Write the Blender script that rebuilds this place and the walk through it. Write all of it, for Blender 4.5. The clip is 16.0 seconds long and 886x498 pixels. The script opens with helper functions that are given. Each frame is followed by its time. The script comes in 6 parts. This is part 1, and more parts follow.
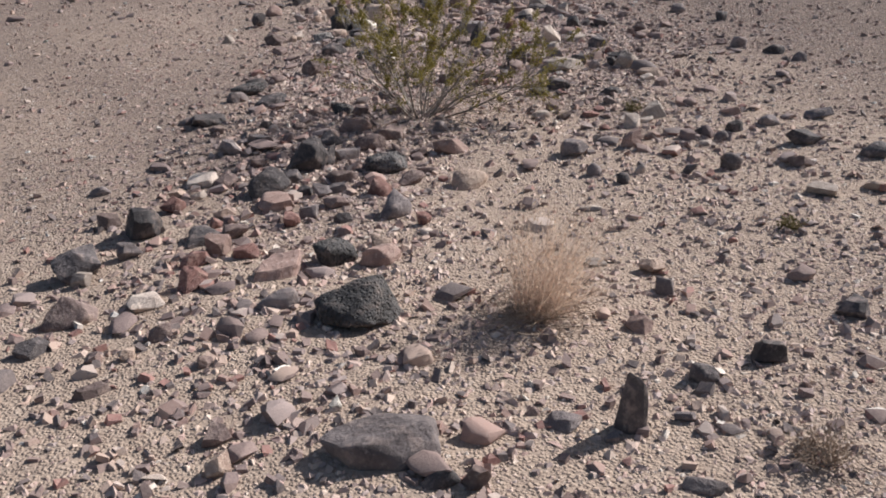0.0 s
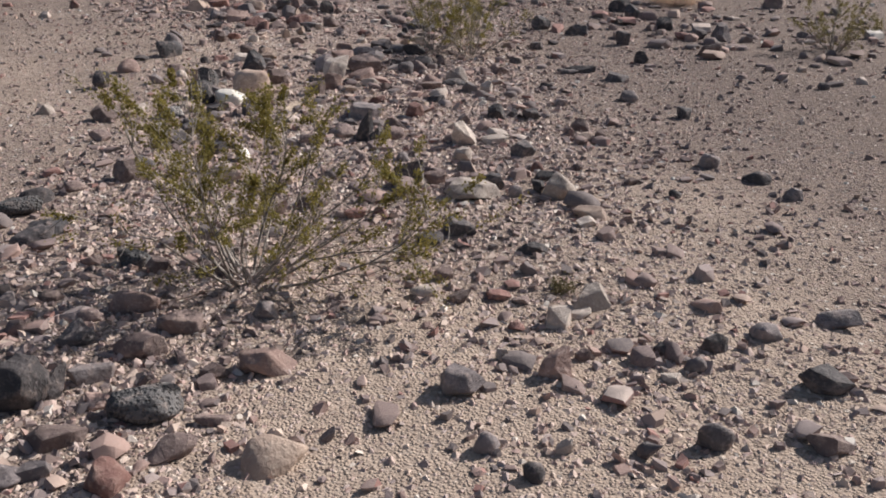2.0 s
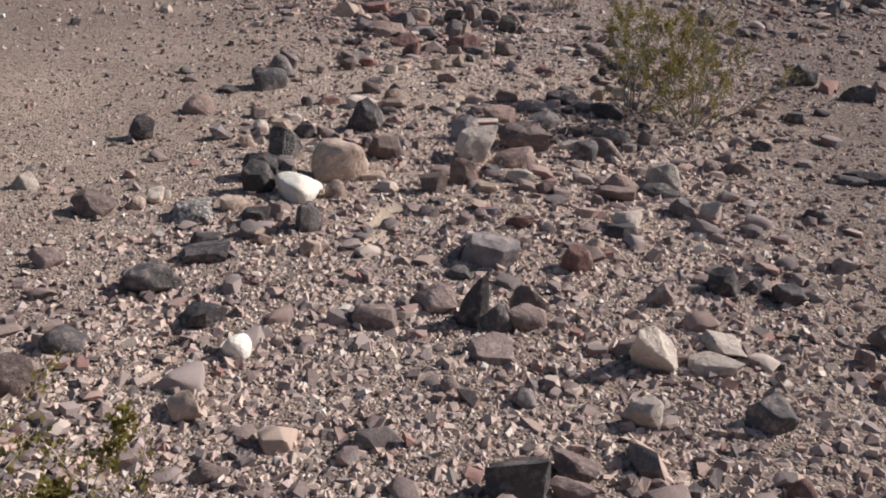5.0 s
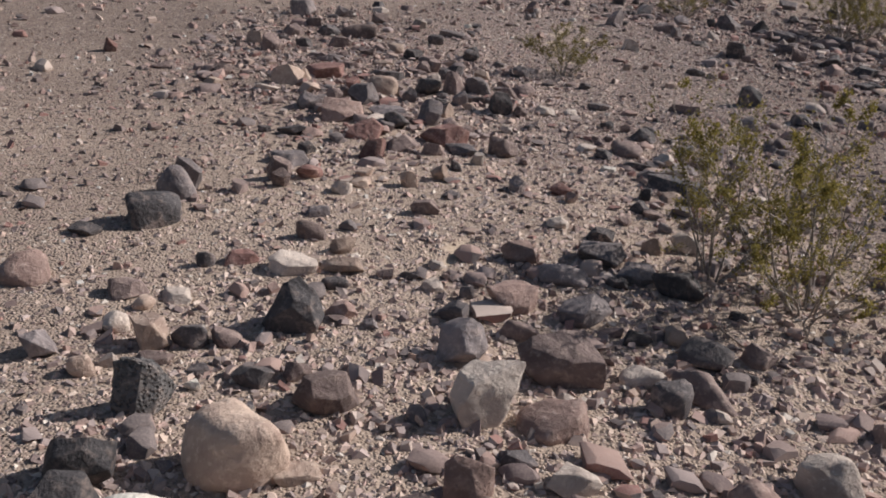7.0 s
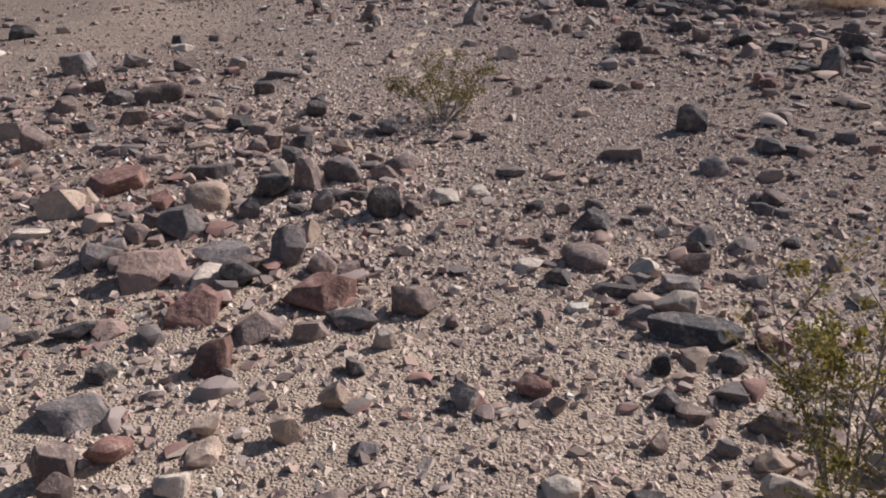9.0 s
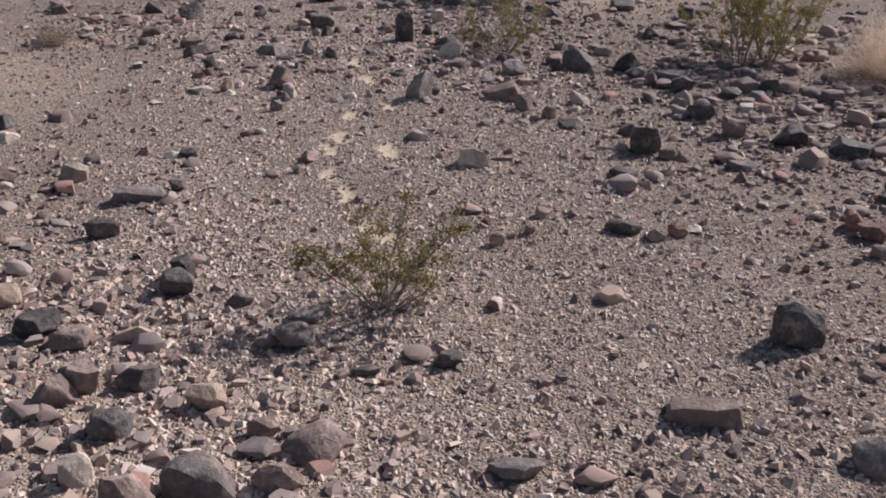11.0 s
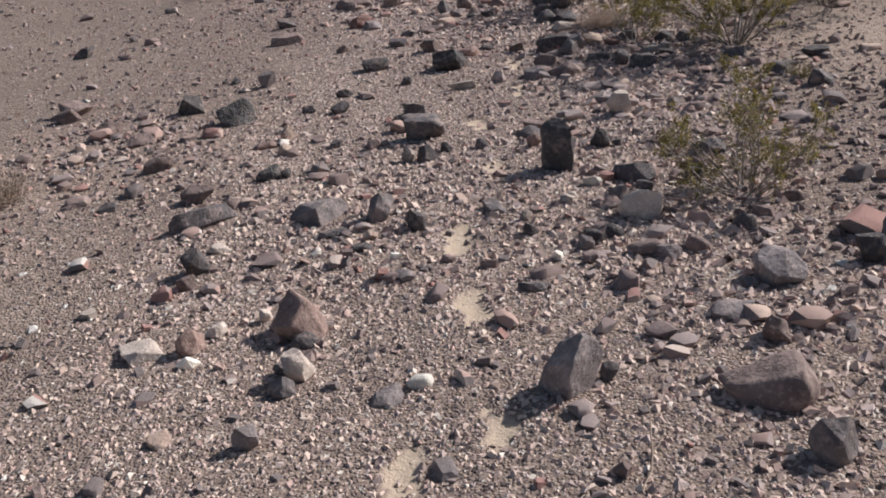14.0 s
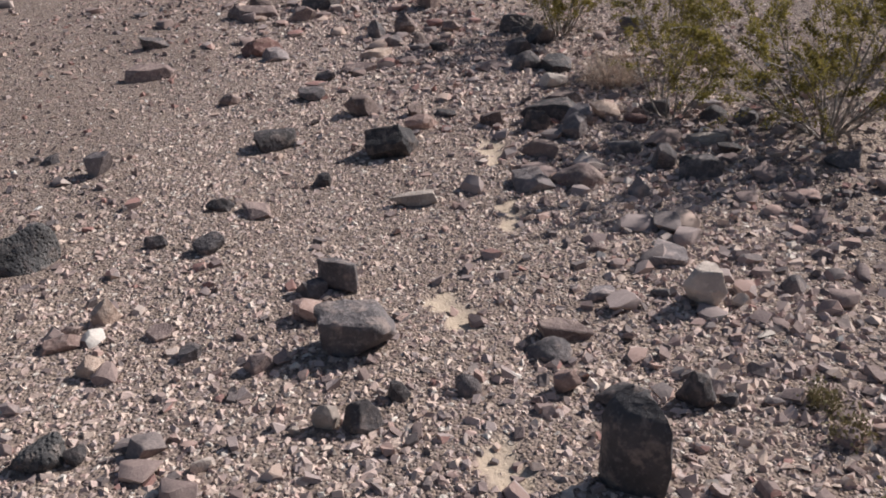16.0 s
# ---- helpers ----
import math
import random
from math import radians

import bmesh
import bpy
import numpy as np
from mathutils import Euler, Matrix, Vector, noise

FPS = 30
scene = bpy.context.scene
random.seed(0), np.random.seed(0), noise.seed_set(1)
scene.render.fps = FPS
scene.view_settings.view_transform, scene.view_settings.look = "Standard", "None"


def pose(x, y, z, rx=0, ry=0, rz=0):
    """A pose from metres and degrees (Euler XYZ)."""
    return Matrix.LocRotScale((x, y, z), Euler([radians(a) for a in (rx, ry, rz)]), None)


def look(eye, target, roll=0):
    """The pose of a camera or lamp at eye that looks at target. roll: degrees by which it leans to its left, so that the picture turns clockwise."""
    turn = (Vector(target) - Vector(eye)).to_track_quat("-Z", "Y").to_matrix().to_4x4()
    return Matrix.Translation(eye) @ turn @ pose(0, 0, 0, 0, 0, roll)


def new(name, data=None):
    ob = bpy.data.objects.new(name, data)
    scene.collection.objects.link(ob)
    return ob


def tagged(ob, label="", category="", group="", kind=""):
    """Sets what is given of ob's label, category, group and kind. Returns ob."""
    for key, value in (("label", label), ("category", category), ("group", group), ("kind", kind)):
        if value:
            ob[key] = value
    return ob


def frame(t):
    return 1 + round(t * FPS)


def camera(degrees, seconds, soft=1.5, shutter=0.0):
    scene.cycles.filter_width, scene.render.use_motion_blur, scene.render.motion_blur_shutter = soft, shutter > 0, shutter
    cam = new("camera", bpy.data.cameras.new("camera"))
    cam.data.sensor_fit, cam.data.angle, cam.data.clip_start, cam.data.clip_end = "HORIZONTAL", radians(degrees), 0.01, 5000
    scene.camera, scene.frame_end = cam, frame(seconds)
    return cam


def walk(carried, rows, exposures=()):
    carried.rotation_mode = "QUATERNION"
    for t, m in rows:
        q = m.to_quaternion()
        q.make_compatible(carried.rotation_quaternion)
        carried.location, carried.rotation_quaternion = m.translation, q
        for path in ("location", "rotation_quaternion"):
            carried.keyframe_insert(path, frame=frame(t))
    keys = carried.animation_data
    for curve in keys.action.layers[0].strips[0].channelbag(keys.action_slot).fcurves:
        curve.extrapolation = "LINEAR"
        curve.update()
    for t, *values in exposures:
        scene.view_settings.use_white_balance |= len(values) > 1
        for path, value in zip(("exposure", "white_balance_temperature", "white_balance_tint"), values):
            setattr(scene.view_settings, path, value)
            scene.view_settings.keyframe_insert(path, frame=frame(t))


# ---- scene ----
cam = camera(51.4, 16.0, soft=1.9)
PATH = [
    (0, (0.281, 0.106, 1.438), (0.224, 1.938, 0.637), -3.6),
    (0.5, (0.382, 0.608, 1.455), (0.258, 2.457, 0.702), -2.5),
    (1, (0.45, 1.171, 1.48), (0.386, 3.038, 0.764), -0.3),
    (1.5, (0.568, 1.654, 1.46), (0.605, 3.514, 0.723), 1.0),
    (2, (0.675, 2.055, 1.474), (0.745, 3.903, 0.713), 0.2),
    (2.5, (0.699, 2.533, 1.47), (0.688, 4.378, 0.697), 0.7),
    (3, (0.842, 2.96, 1.462), (0.67, 4.787, 0.669), -2.7),
    (3.5, (0.963, 3.356, 1.494), (0.736, 5.119, 0.579), -3.9),
    (4, (0.944, 3.817, 1.465), (0.691, 5.625, 0.647), -0.4),
    (4.2, (0.933, 3.985, 1.454), (0.653, 5.818, 0.704), 0.2),
    (6.3, (0.526, 6.058, 1.399), (0.125, 7.797, 0.497), 4.1),
    (6.5, (0.486, 6.279, 1.442), (0.126, 8.047, 0.578), 3.9),
    (7, (0.285, 6.776, 1.421), (0.029, 8.606, 0.655), 4.7),
    (7.5, (0.081, 7.234, 1.455), (-0.031, 9.003, 0.528), 2.5),
    (8, (-0.054, 7.663, 1.42), (-0.11, 9.443, 0.51), 2.2),
    (8.5, (-0.068, 8.147, 1.508), (-0.086, 9.973, 0.692), -0.5),
    (9, (-0.098, 8.708, 1.538), (-0.035, 10.528, 0.712), -1.6),
    (9.5, (-0.116, 9.279, 1.504), (-0.003, 11.06, 0.602), -1.0),
    (10, (-0.086, 9.862, 1.587), (0.113, 11.653, 0.72), -0.4),
    (10.2, (-0.1, 10.098, 1.572), (0.142, 11.898, 0.735), 1.4),
    (12.3, (0.289, 12.474, 1.5), (0.444, 14.296, 0.69), -2.4),
    (12.5, (0.362, 12.727, 1.483), (0.483, 14.55, 0.669), -1.7),
    (13, (0.463, 13.315, 1.524), (0.491, 15.155, 0.739), -1.0),
    (13.5, (0.45, 13.93, 1.516), (0.322, 15.752, 0.702), -2.2),
    (14, (0.438, 14.544, 1.486), (0.23, 16.354, 0.662), -6.8),
    (14.5, (0.318, 15.15, 1.505), (0.17, 16.99, 0.736), -2.1),
    (15, (0.196, 15.755, 1.521), (0.121, 17.585, 0.718), -0.9),
    (15.5, (0.184, 16.368, 1.479), (0.144, 18.179, 0.631), -3.0),
    (16, (0.169, 16.967, 1.452), (0.146, 18.75, 0.548), -3.1),
]
walk(cam, [(t, look(eye, target, roll)) for t, eye, target, roll in PATH],
     exposures=((0, 0.23, 6400, 9.5), (1.5, 0.19, 6430, 9), (3, 0.2, 6500, 9), (7, -0.02, 6500, 10), (9, 0.08, 6470, 10), (13, 0.15, 6320, 9.5), (16, 0.17, 6400, 10)))

# ---- light ----
SUN_AZIMUTH, SUN_ELEVATION = radians(60), radians(35)   # azimuth from +y towards +x
world = bpy.data.worlds.new("sky")
scene.world = world
world.use_nodes = True
wn = world.node_tree.nodes
sky = wn.new("ShaderNodeTexSky")
sky.sky_type, sky.sun_disc = "NISHITA", False
sky.sun_elevation, sky.sun_rotation = SUN_ELEVATION, SUN_AZIMUTH
sky.dust_density = 1.5
wn["Background"].inputs["Strength"].default_value = 0.064
world.node_tree.links.new(sky.outputs[0], wn["Background"].inputs["Color"])
sun_data = bpy.data.lights.new("sun", "SUN")
sun_data.energy, sun_data.angle, sun_data.color = 5.0, radians(0.53), (1.0, 0.953, 0.922)
sun = new("sun", sun_data)
sun.matrix_world = look((math.sin(SUN_AZIMUTH) * math.cos(SUN_ELEVATION) * 40, math.cos(SUN_AZIMUTH) * math.cos(SUN_ELEVATION) * 40,
                         math.sin(SUN_ELEVATION) * 40), (0, 0, 0))


# ---- materials ----
def shader(name):
    m = bpy.data.materials.new(name)
    m.use_nodes = True
    nt = m.node_tree
    return m, nt, nt.nodes["Principled BSDF"]


def node(nt, kind, **values):
    n = nt.nodes.new(kind)
    for key, value in values.items():
        n.inputs[key.replace("_", " ")].default_value = value
    return n


def mix_colour(nt, factor, a, b, blend="MIX"):
    n = nt.nodes.new("ShaderNodeMix")
    n.data_type, n.blend_type = "RGBA", blend
    for socket, value in ((n.inputs[0], factor), (n.inputs[6], a), (n.inputs[7], b)):
        if isinstance(value, bpy.types.NodeSocket):
            nt.links.new(value, socket)
        else:
            socket.default_value = value if not isinstance(value, tuple) else (*value, 1)
    return n.outputs[2]


def ramp(nt, source, *stops, step=False):
    n = nt.nodes.new("ShaderNodeValToRGB")
    if step:
        n.color_ramp.interpolation = "CONSTANT"
    e = n.color_ramp.elements
    while len(e) < len(stops):
        e.new(0.5)
    for el, (at, c) in zip(e, stops):
        el.position, el.color = at, (c, c, c, 1) if isinstance(c, (int, float)) else (*c, 1)
    nt.links.new(source, n.inputs[0])
    return n.outputs[0]


def coords(nt, offset=None):
    c = nt.nodes.new("ShaderNodeTexCoord")
    out = c.outputs["Object"]
    if offset is not None:
        add = nt.nodes.new("ShaderNodeVectorMath")
        nt.links.new(out, add.inputs[0])
        nt.links.new(offset, add.inputs[1])
        out = add.outputs[0]
    return out


def noise_at(nt, vec, scale, detail=4.0, rough=0.55):
    n = node(nt, "ShaderNodeTexNoise", Scale=scale, Detail=detail, Roughness=rough)
    nt.links.new(vec, n.inputs["Vector"])
    return n.outputs["Fac"]


def bump(nt, bsdf, height, strength, distance, after=None):
    b = node(nt, "ShaderNodeBump", Strength=strength, Distance=distance)
    nt.links.new(height, b.inputs["Height"])
    if after is not None:
        nt.links.new(after, b.inputs["Normal"])
    nt.links.new(b.outputs[0], bsdf.inputs["Normal"])
    return b.outputs[0]


def rock_material(name, base, dark, light, rough=0.85, speck=0.0, pits=0.0):
    """Weathered stone: broad stains, fine grain, pale scuffs and crumbly relief, a little different on each stone."""
    m, nt, bsdf = shader(name)
    info = nt.nodes.new("ShaderNodeObjectInfo")
    shift = nt.nodes.new("ShaderNodeVectorMath")
    shift.operation = "SCALE"
    shift.inputs[0].default_value = (37.0, 91.0, 53.0)
    nt.links.new(info.outputs["Random"], shift.inputs["Scale"])
    vec = coords(nt, offset=shift.outputs[0])
    broad = noise_at(nt, vec, 9, 3)
    fine = noise_at(nt, vec, 60, 6, 0.7)
    col = mix_colour(nt, ramp(nt, broad, (0.35, 0), (0.68, 1)), base, dark)
    col = mix_colour(nt, ramp(nt, fine, (0.54, 0), (0.70, 0.8)), col, light)
    dust = noise_at(nt, vec, 22, 5, 0.65)
    col = mix_colour(nt, ramp(nt, dust, (0.52, 0), (0.66, 0.5)), col, tuple(0.55 * a + 0.45 * b for a, b in zip(light, (0.50, 0.36, 0.29))))
    if speck:
        v = node(nt, "ShaderNodeTexVoronoi", Scale=110)
        nt.links.new(vec, v.inputs["Vector"])
        cell = nt.nodes.new("ShaderNodeSeparateColor")
        nt.links.new(v.outputs["Color"], cell.inputs[0])
        col = mix_colour(nt, ramp(nt, cell.outputs[0], (1 - speck, 0), (1 - speck + 0.05, 1)), col, (0.62, 0.56, 0.5))
    value = nt.nodes.new("ShaderNodeMapRange")
    value.inputs["To Min"].default_value, value.inputs["To Max"].default_value = 0.72, 1.28
    nt.links.new(info.outputs["Random"], value.inputs[0])
    hsv = nt.nodes.new("ShaderNodeHueSaturation")
    nt.links.new(value.outputs[0], hsv.inputs["Value"])
    nt.links.new(col, hsv.inputs["Color"])
    nt.links.new(hsv.outputs[0], bsdf.inputs["Base Color"])
    bsdf.inputs["Roughness"].default_value = rough
    bsdf.inputs["Specular IOR Level"].default_value = 0.3
    first = bump(nt, bsdf, broad, 0.5, 0.03)
    second = bump(nt, bsdf, fine, 0.7, 0.008, bump(nt, bsdf, dust, 0.6, 0.02, first))
    if pits:
        v = node(nt, "ShaderNodeTexVoronoi", Scale=75)
        nt.links.new(vec, v.inputs["Vector"])
        bump(nt, bsdf, ramp(nt, v.outputs["Distance"], (0.1, 0), (0.5, 1)), pits, 0.012, second)
    return m


ROCK = {
    "lava": rock_material("pitted_black_lava", (0.12, 0.112, 0.11), (0.06, 0.056, 0.056), (0.27, 0.245, 0.235), 0.8, pits=0.9),
    "black": rock_material("black_basalt", (0.078, 0.070, 0.072), (0.042, 0.038, 0.040), (0.17, 0.148, 0.143), 0.75),
    "dark": rock_material("dark_basalt", (0.118, 0.102, 0.102), (0.064, 0.056, 0.057), (0.27, 0.228, 0.218), 0.8),
    "grey": rock_material("grey_stone", (0.245, 0.208, 0.203), (0.13, 0.108, 0.107), (0.40, 0.335, 0.315)),
    "brown": rock_material("brown_stone", (0.24, 0.175, 0.158), (0.14, 0.10, 0.093), (0.42, 0.335, 0.29)),
    "red": rock_material("red_stone", (0.25, 0.135, 0.115), (0.16, 0.085, 0.075), (0.40, 0.27, 0.23)),
    "tan": rock_material("tan_stone", (0.46, 0.345, 0.275), (0.31, 0.22, 0.18), (0.62, 0.50, 0.41)),
    "white": rock_material("white_quartz", (0.85, 0.79, 0.70), (0.74, 0.65, 0.55), (0.90, 0.85, 0.78), 0.6),
    "pale": rock_material("pale_stone", (0.52, 0.435, 0.375), (0.34, 0.275, 0.24), (0.68, 0.60, 0.52)),
    "pink": rock_material("pinkish_stone", (0.37, 0.25, 0.212), (0.23, 0.155, 0.135), (0.53, 0.41, 0.36)),
    "speckled": rock_material("speckled_granite", (0.24, 0.22, 0.21), (0.10, 0.09, 0.09), (0.5, 0.46, 0.42), speck=0.3),
}


def ground_material():
    m, nt, bsdf = shader("desert_ground")
    vec = coords(nt)
    big = noise_at(nt, vec, 0.7, 3)
    mid = noise_at(nt, vec, 9, 5, 0.65)
    grain = noise_at(nt, vec, 130, 5, 0.7)
    loose = nt.nodes.new("ShaderNodeAttribute")
    loose.attribute_name = "sandy"
    v = node(nt, "ShaderNodeTexVoronoi", Scale=88)
    nt.links.new(vec, v.inputs["Vector"])
    cell = nt.nodes.new("ShaderNodeSeparateColor")
    nt.links.new(v.outputs["Color"], cell.inputs[0])
    sand = mix_colour(nt, ramp(nt, mid, (0.35, 0), (0.7, 1)), (0.57, 0.445, 0.352), (0.45, 0.345, 0.272))
    grit = ramp(nt, cell.outputs[0], (0, (0.151, 0.112, 0.099)), (0.25, (0.235, 0.177, 0.151)), (0.5, (0.292, 0.219, 0.174)),
                (0.72, (0.169, 0.130, 0.124)), (0.86, (0.339, 0.270, 0.225)), (0.95, (0.518, 0.447, 0.393)), step=True)
    # darkens far grit: desert varnish and pebble shade, both put into the colour
    varnish_shade = nt.nodes.new("ShaderNodeAttribute")
    varnish_shade.attribute_name = "varnish_shade"
    grit = mix_colour(nt, ramp(nt, varnish_shade.outputs["Fac"], (0, 0), (1, 0.8)), grit, (0.50, 0.48, 0.51), "MULTIPLY")
    cover = nt.nodes.new("ShaderNodeMath")
    cover.operation, cover.use_clamp = "MULTIPLY_ADD", True
    nt.links.new(big, cover.inputs[0])
    cover.inputs[1].default_value = 0.9
    nt.links.new(loose.outputs["Fac"], cover.inputs[2])
    col = mix_colour(nt, ramp(nt, cover.outputs[0], (0.5, 0.15), (1.05, 0.72)), grit, sand)
    col = mix_colour(nt, ramp(nt, grain, (0.45, 0), (0.75, 0.5)), col, (0.22, 0.165, 0.135))
    bits = node(nt, "ShaderNodeTexVoronoi", Scale=42)
    nt.links.new(vec, bits.inputs["Vector"])
    bit = nt.nodes.new("ShaderNodeSeparateColor")
    nt.links.new(bits.outputs["Color"], bit.inputs[0])
    lies = nt.nodes.new("ShaderNodeMath")
    lies.operation = "MULTIPLY"
    nt.links.new(ramp(nt, bit.outputs[1], (0.48, 0), (0.52, 1)), lies.inputs[0])
    nt.links.new(ramp(nt, bits.outputs["Distance"], (0.36, 1), (0.48, 0)), lies.inputs[1])
    shade = ramp(nt, bit.outputs[0], (0, (0.105, 0.082, 0.078)), (0.18, (0.25, 0.185, 0.165)), (0.46, (0.36, 0.28, 0.24)), (0.7, (0.19, 0.145, 0.135)),
                 (0.82, (0.40, 0.30, 0.245)), (0.93, (0.64, 0.56, 0.49)), step=True)
    bare = ramp(nt, loose.outputs["Fac"], (0.35, 1), (0.75, 0.15))
    only = nt.nodes.new("ShaderNodeMath")
    only.operation = "MULTIPLY"
    nt.links.new(lies.outputs[0], only.inputs[0])
    nt.links.new(bare, only.inputs[1])
    col = mix_colour(nt, only.outputs[0], col, shade)
    trodden = nt.nodes.new("ShaderNodeAttribute")
    trodden.attribute_name = "trodden"
    worn = nt.nodes.new("ShaderNodeMath")
    worn.operation = "MULTIPLY"
    nt.links.new(trodden.outputs["Fac"], worn.inputs[0])
    nt.links.new(ramp(nt, mid, (0.32, 0.35), (0.55, 1)), worn.inputs[1])
    col = mix_colour(nt, ramp(nt, worn.outputs[0], (0.2, 0), (0.7, 0.55)), col, (0.57, 0.455, 0.335))
    nt.links.new(col, bsdf.inputs["Base Color"])
    bsdf.inputs["Roughness"].default_value = 0.95
    bsdf.inputs["Specular IOR Level"].default_value = 0.15
    raised = nt.nodes.new("ShaderNodeMath")
    raised.operation = "MULTIPLY"
    nt.links.new(ramp(nt, v.outputs["Distance"], (0.1, 1), (0.62, 0)), raised.inputs[0])
    nt.links.new(ramp(nt, worn.outputs[0], (0.0, 1), (0.5, 0.15)), raised.inputs[1])
    one = bump(nt, bsdf, raised.outputs[0], 0.85, 0.008)
    two = bump(nt, bsdf, mid, 0.5, 0.02, one)
    three = bump(nt, bsdf, grain, 0.6, 0.004, two)
    bump(nt, bsdf, only.outputs[0], 0.9, 0.012, three)
    return m


def gravel_material(name, stops):
    m, nt, bsdf = shader(name)
    geo = nt.nodes.new("ShaderNodeNewGeometry")
    vec = coords(nt)
    col = ramp(nt, geo.outputs["Random Per Island"], *stops, step=True)
    col = mix_colour(nt, ramp(nt, noise_at(nt, vec, 140, 4, 0.7), (0.4, 0), (0.75, 0.55)), col, (0.41, 0.325, 0.285))
    nt.links.new(col, bsdf.inputs["Base Color"])
    bsdf.inputs["Roughness"].default_value = 0.85
    bsdf.inputs["Specular IOR Level"].default_value = 0.2
    bump(nt, bsdf, noise_at(nt, vec, 190, 4), 0.5, 0.004)
    return m


GRAVEL_MIX = [(0.0, (0.204, 0.144, 0.131)), (0.12, (0.326, 0.228, 0.203)), (0.3, (0.448, 0.319, 0.270)), (0.47, (0.271, 0.216, 0.210)), (0.6, (0.542, 0.378, 0.296)),
              (0.72, (0.394, 0.247, 0.210)), (0.82, (0.136, 0.111, 0.105)), (0.89, (0.650, 0.495, 0.408)), (0.95, (0.366, 0.177, 0.144)), (0.975, (0.750, 0.750, 0.709))]
FINE_MIX = [(0.0, (0.292, 0.214, 0.184)), (0.09, (0.475, 0.348, 0.294)), (0.24, (0.605, 0.460, 0.373)), (0.4, (0.400, 0.321, 0.299)), (0.54, (0.648, 0.503, 0.394)),
            (0.66, (0.508, 0.369, 0.315)), (0.75, (0.205, 0.171, 0.158)), (0.81, (0.691, 0.567, 0.462)), (0.88, (0.464, 0.294, 0.247)), (0.95, (0.750, 0.685, 0.588))]
STONE_MIX = [(0.0, (0.126, 0.109, 0.110)), (0.2, (0.237, 0.171, 0.156)), (0.42, (0.307, 0.246, 0.234)), (0.58, (0.391, 0.259, 0.220)), (0.7, (0.168, 0.123, 0.120)),
             (0.8, (0.503, 0.368, 0.298)), (0.88, (0.307, 0.150, 0.127)), (0.94, (0.56, 0.455, 0.395)), (0.985, (0.66, 0.61, 0.55))]


def plant_material(name, a, b, through_light, rough=0.6):
    m, nt, bsdf = shader(name)
    geo = nt.nodes.new("ShaderNodeNewGeometry")
    col = mix_colour(nt, geo.outputs["Random Per Island"], a, b)
    nt.links.new(col, bsdf.inputs["Base Color"])
    bsdf.inputs["Roughness"].default_value = rough
    bsdf.inputs["Specular IOR Level"].default_value = 0.3
    if through_light:
        t = nt.nodes.new("ShaderNodeBsdfTranslucent")
        nt.links.new(col, t.inputs["Color"])
        mx = node(nt, "ShaderNodeMixShader", Fac=through_light)
        nt.links.new(bsdf.outputs[0], mx.inputs[1])
        nt.links.new(t.outputs[0], mx.inputs[2])
        nt.links.new(mx.outputs[0], nt.nodes["Material Output"].inputs["Surface"])
    return m


def bark_material():
    m, nt, bsdf = shader("creosote_bark")
    vec = coords(nt)
    n = noise_at(nt, vec, 45, 4)
    nt.links.new(mix_colour(nt, ramp(nt, n, (0.35, 0), (0.7, 1)), (0.13, 0.105, 0.088), (0.42, 0.365, 0.32)), bsdf.inputs["Base Color"])
    bsdf.inputs["Roughness"].default_value = 0.85
    bump(nt, bsdf, n, 0.5, 0.004)
    return m


GROUND = ground_material()


def muted(mix, mean, keep, gain=1.0):
    """The mix of colours drawn towards their mean."""
    return [(at, tuple(gain * (m + keep * (c - m)) for c, m in zip(colour, mean))) for at, colour in mix]


GRAVEL = gravel_material("mixed_gravel", muted(GRAVEL_MIX, (0.355, 0.273, 0.252), 0.7))
FINE_GRAVEL = gravel_material("fine_gravel", muted(FINE_MIX, (0.45, 0.353, 0.322), 0.62, 1.08))
RUBBLE = gravel_material("mixed_rubble", muted(STONE_MIX, (0.27, 0.205, 0.188), 0.85))
LEAF = plant_material("creosote_leaf", (0.30, 0.242, 0.065), (0.145, 0.125, 0.04), 0.5)
DRY_LEAF = plant_material("sparse_dry_leaf", (0.28, 0.22, 0.075), (0.15, 0.13, 0.045), 0.4)
STRAW = plant_material("dry_straw", (0.78, 0.62, 0.49), (0.54, 0.41, 0.33), 0.4, 0.7)
DEAD = plant_material("dead_stalk", (0.44, 0.34, 0.26), (0.26, 0.20, 0.16), 0.15, 0.8)
DEAD_GREEN = plant_material("withered_olive", (0.24, 0.20, 0.10), (0.13, 0.11, 0.06), 0.2, 0.8)
BARK = bark_material()
GREY_WOOD = plant_material("weathered_grey_wood", (0.46, 0.40, 0.36), (0.24, 0.20, 0.18), 0.0, 0.85)


# ---- the ground ----
def blobs(x, y, rows):
    total = np.zeros(np.broadcast(x, y).shape)
    for cx, cy, rx, ry, weight in rows:
        total = total + weight * np.exp(-(((x - cx) / rx) ** 2 + ((y - cy) / ry) ** 2))
    return np.clip(total, 0, 1)


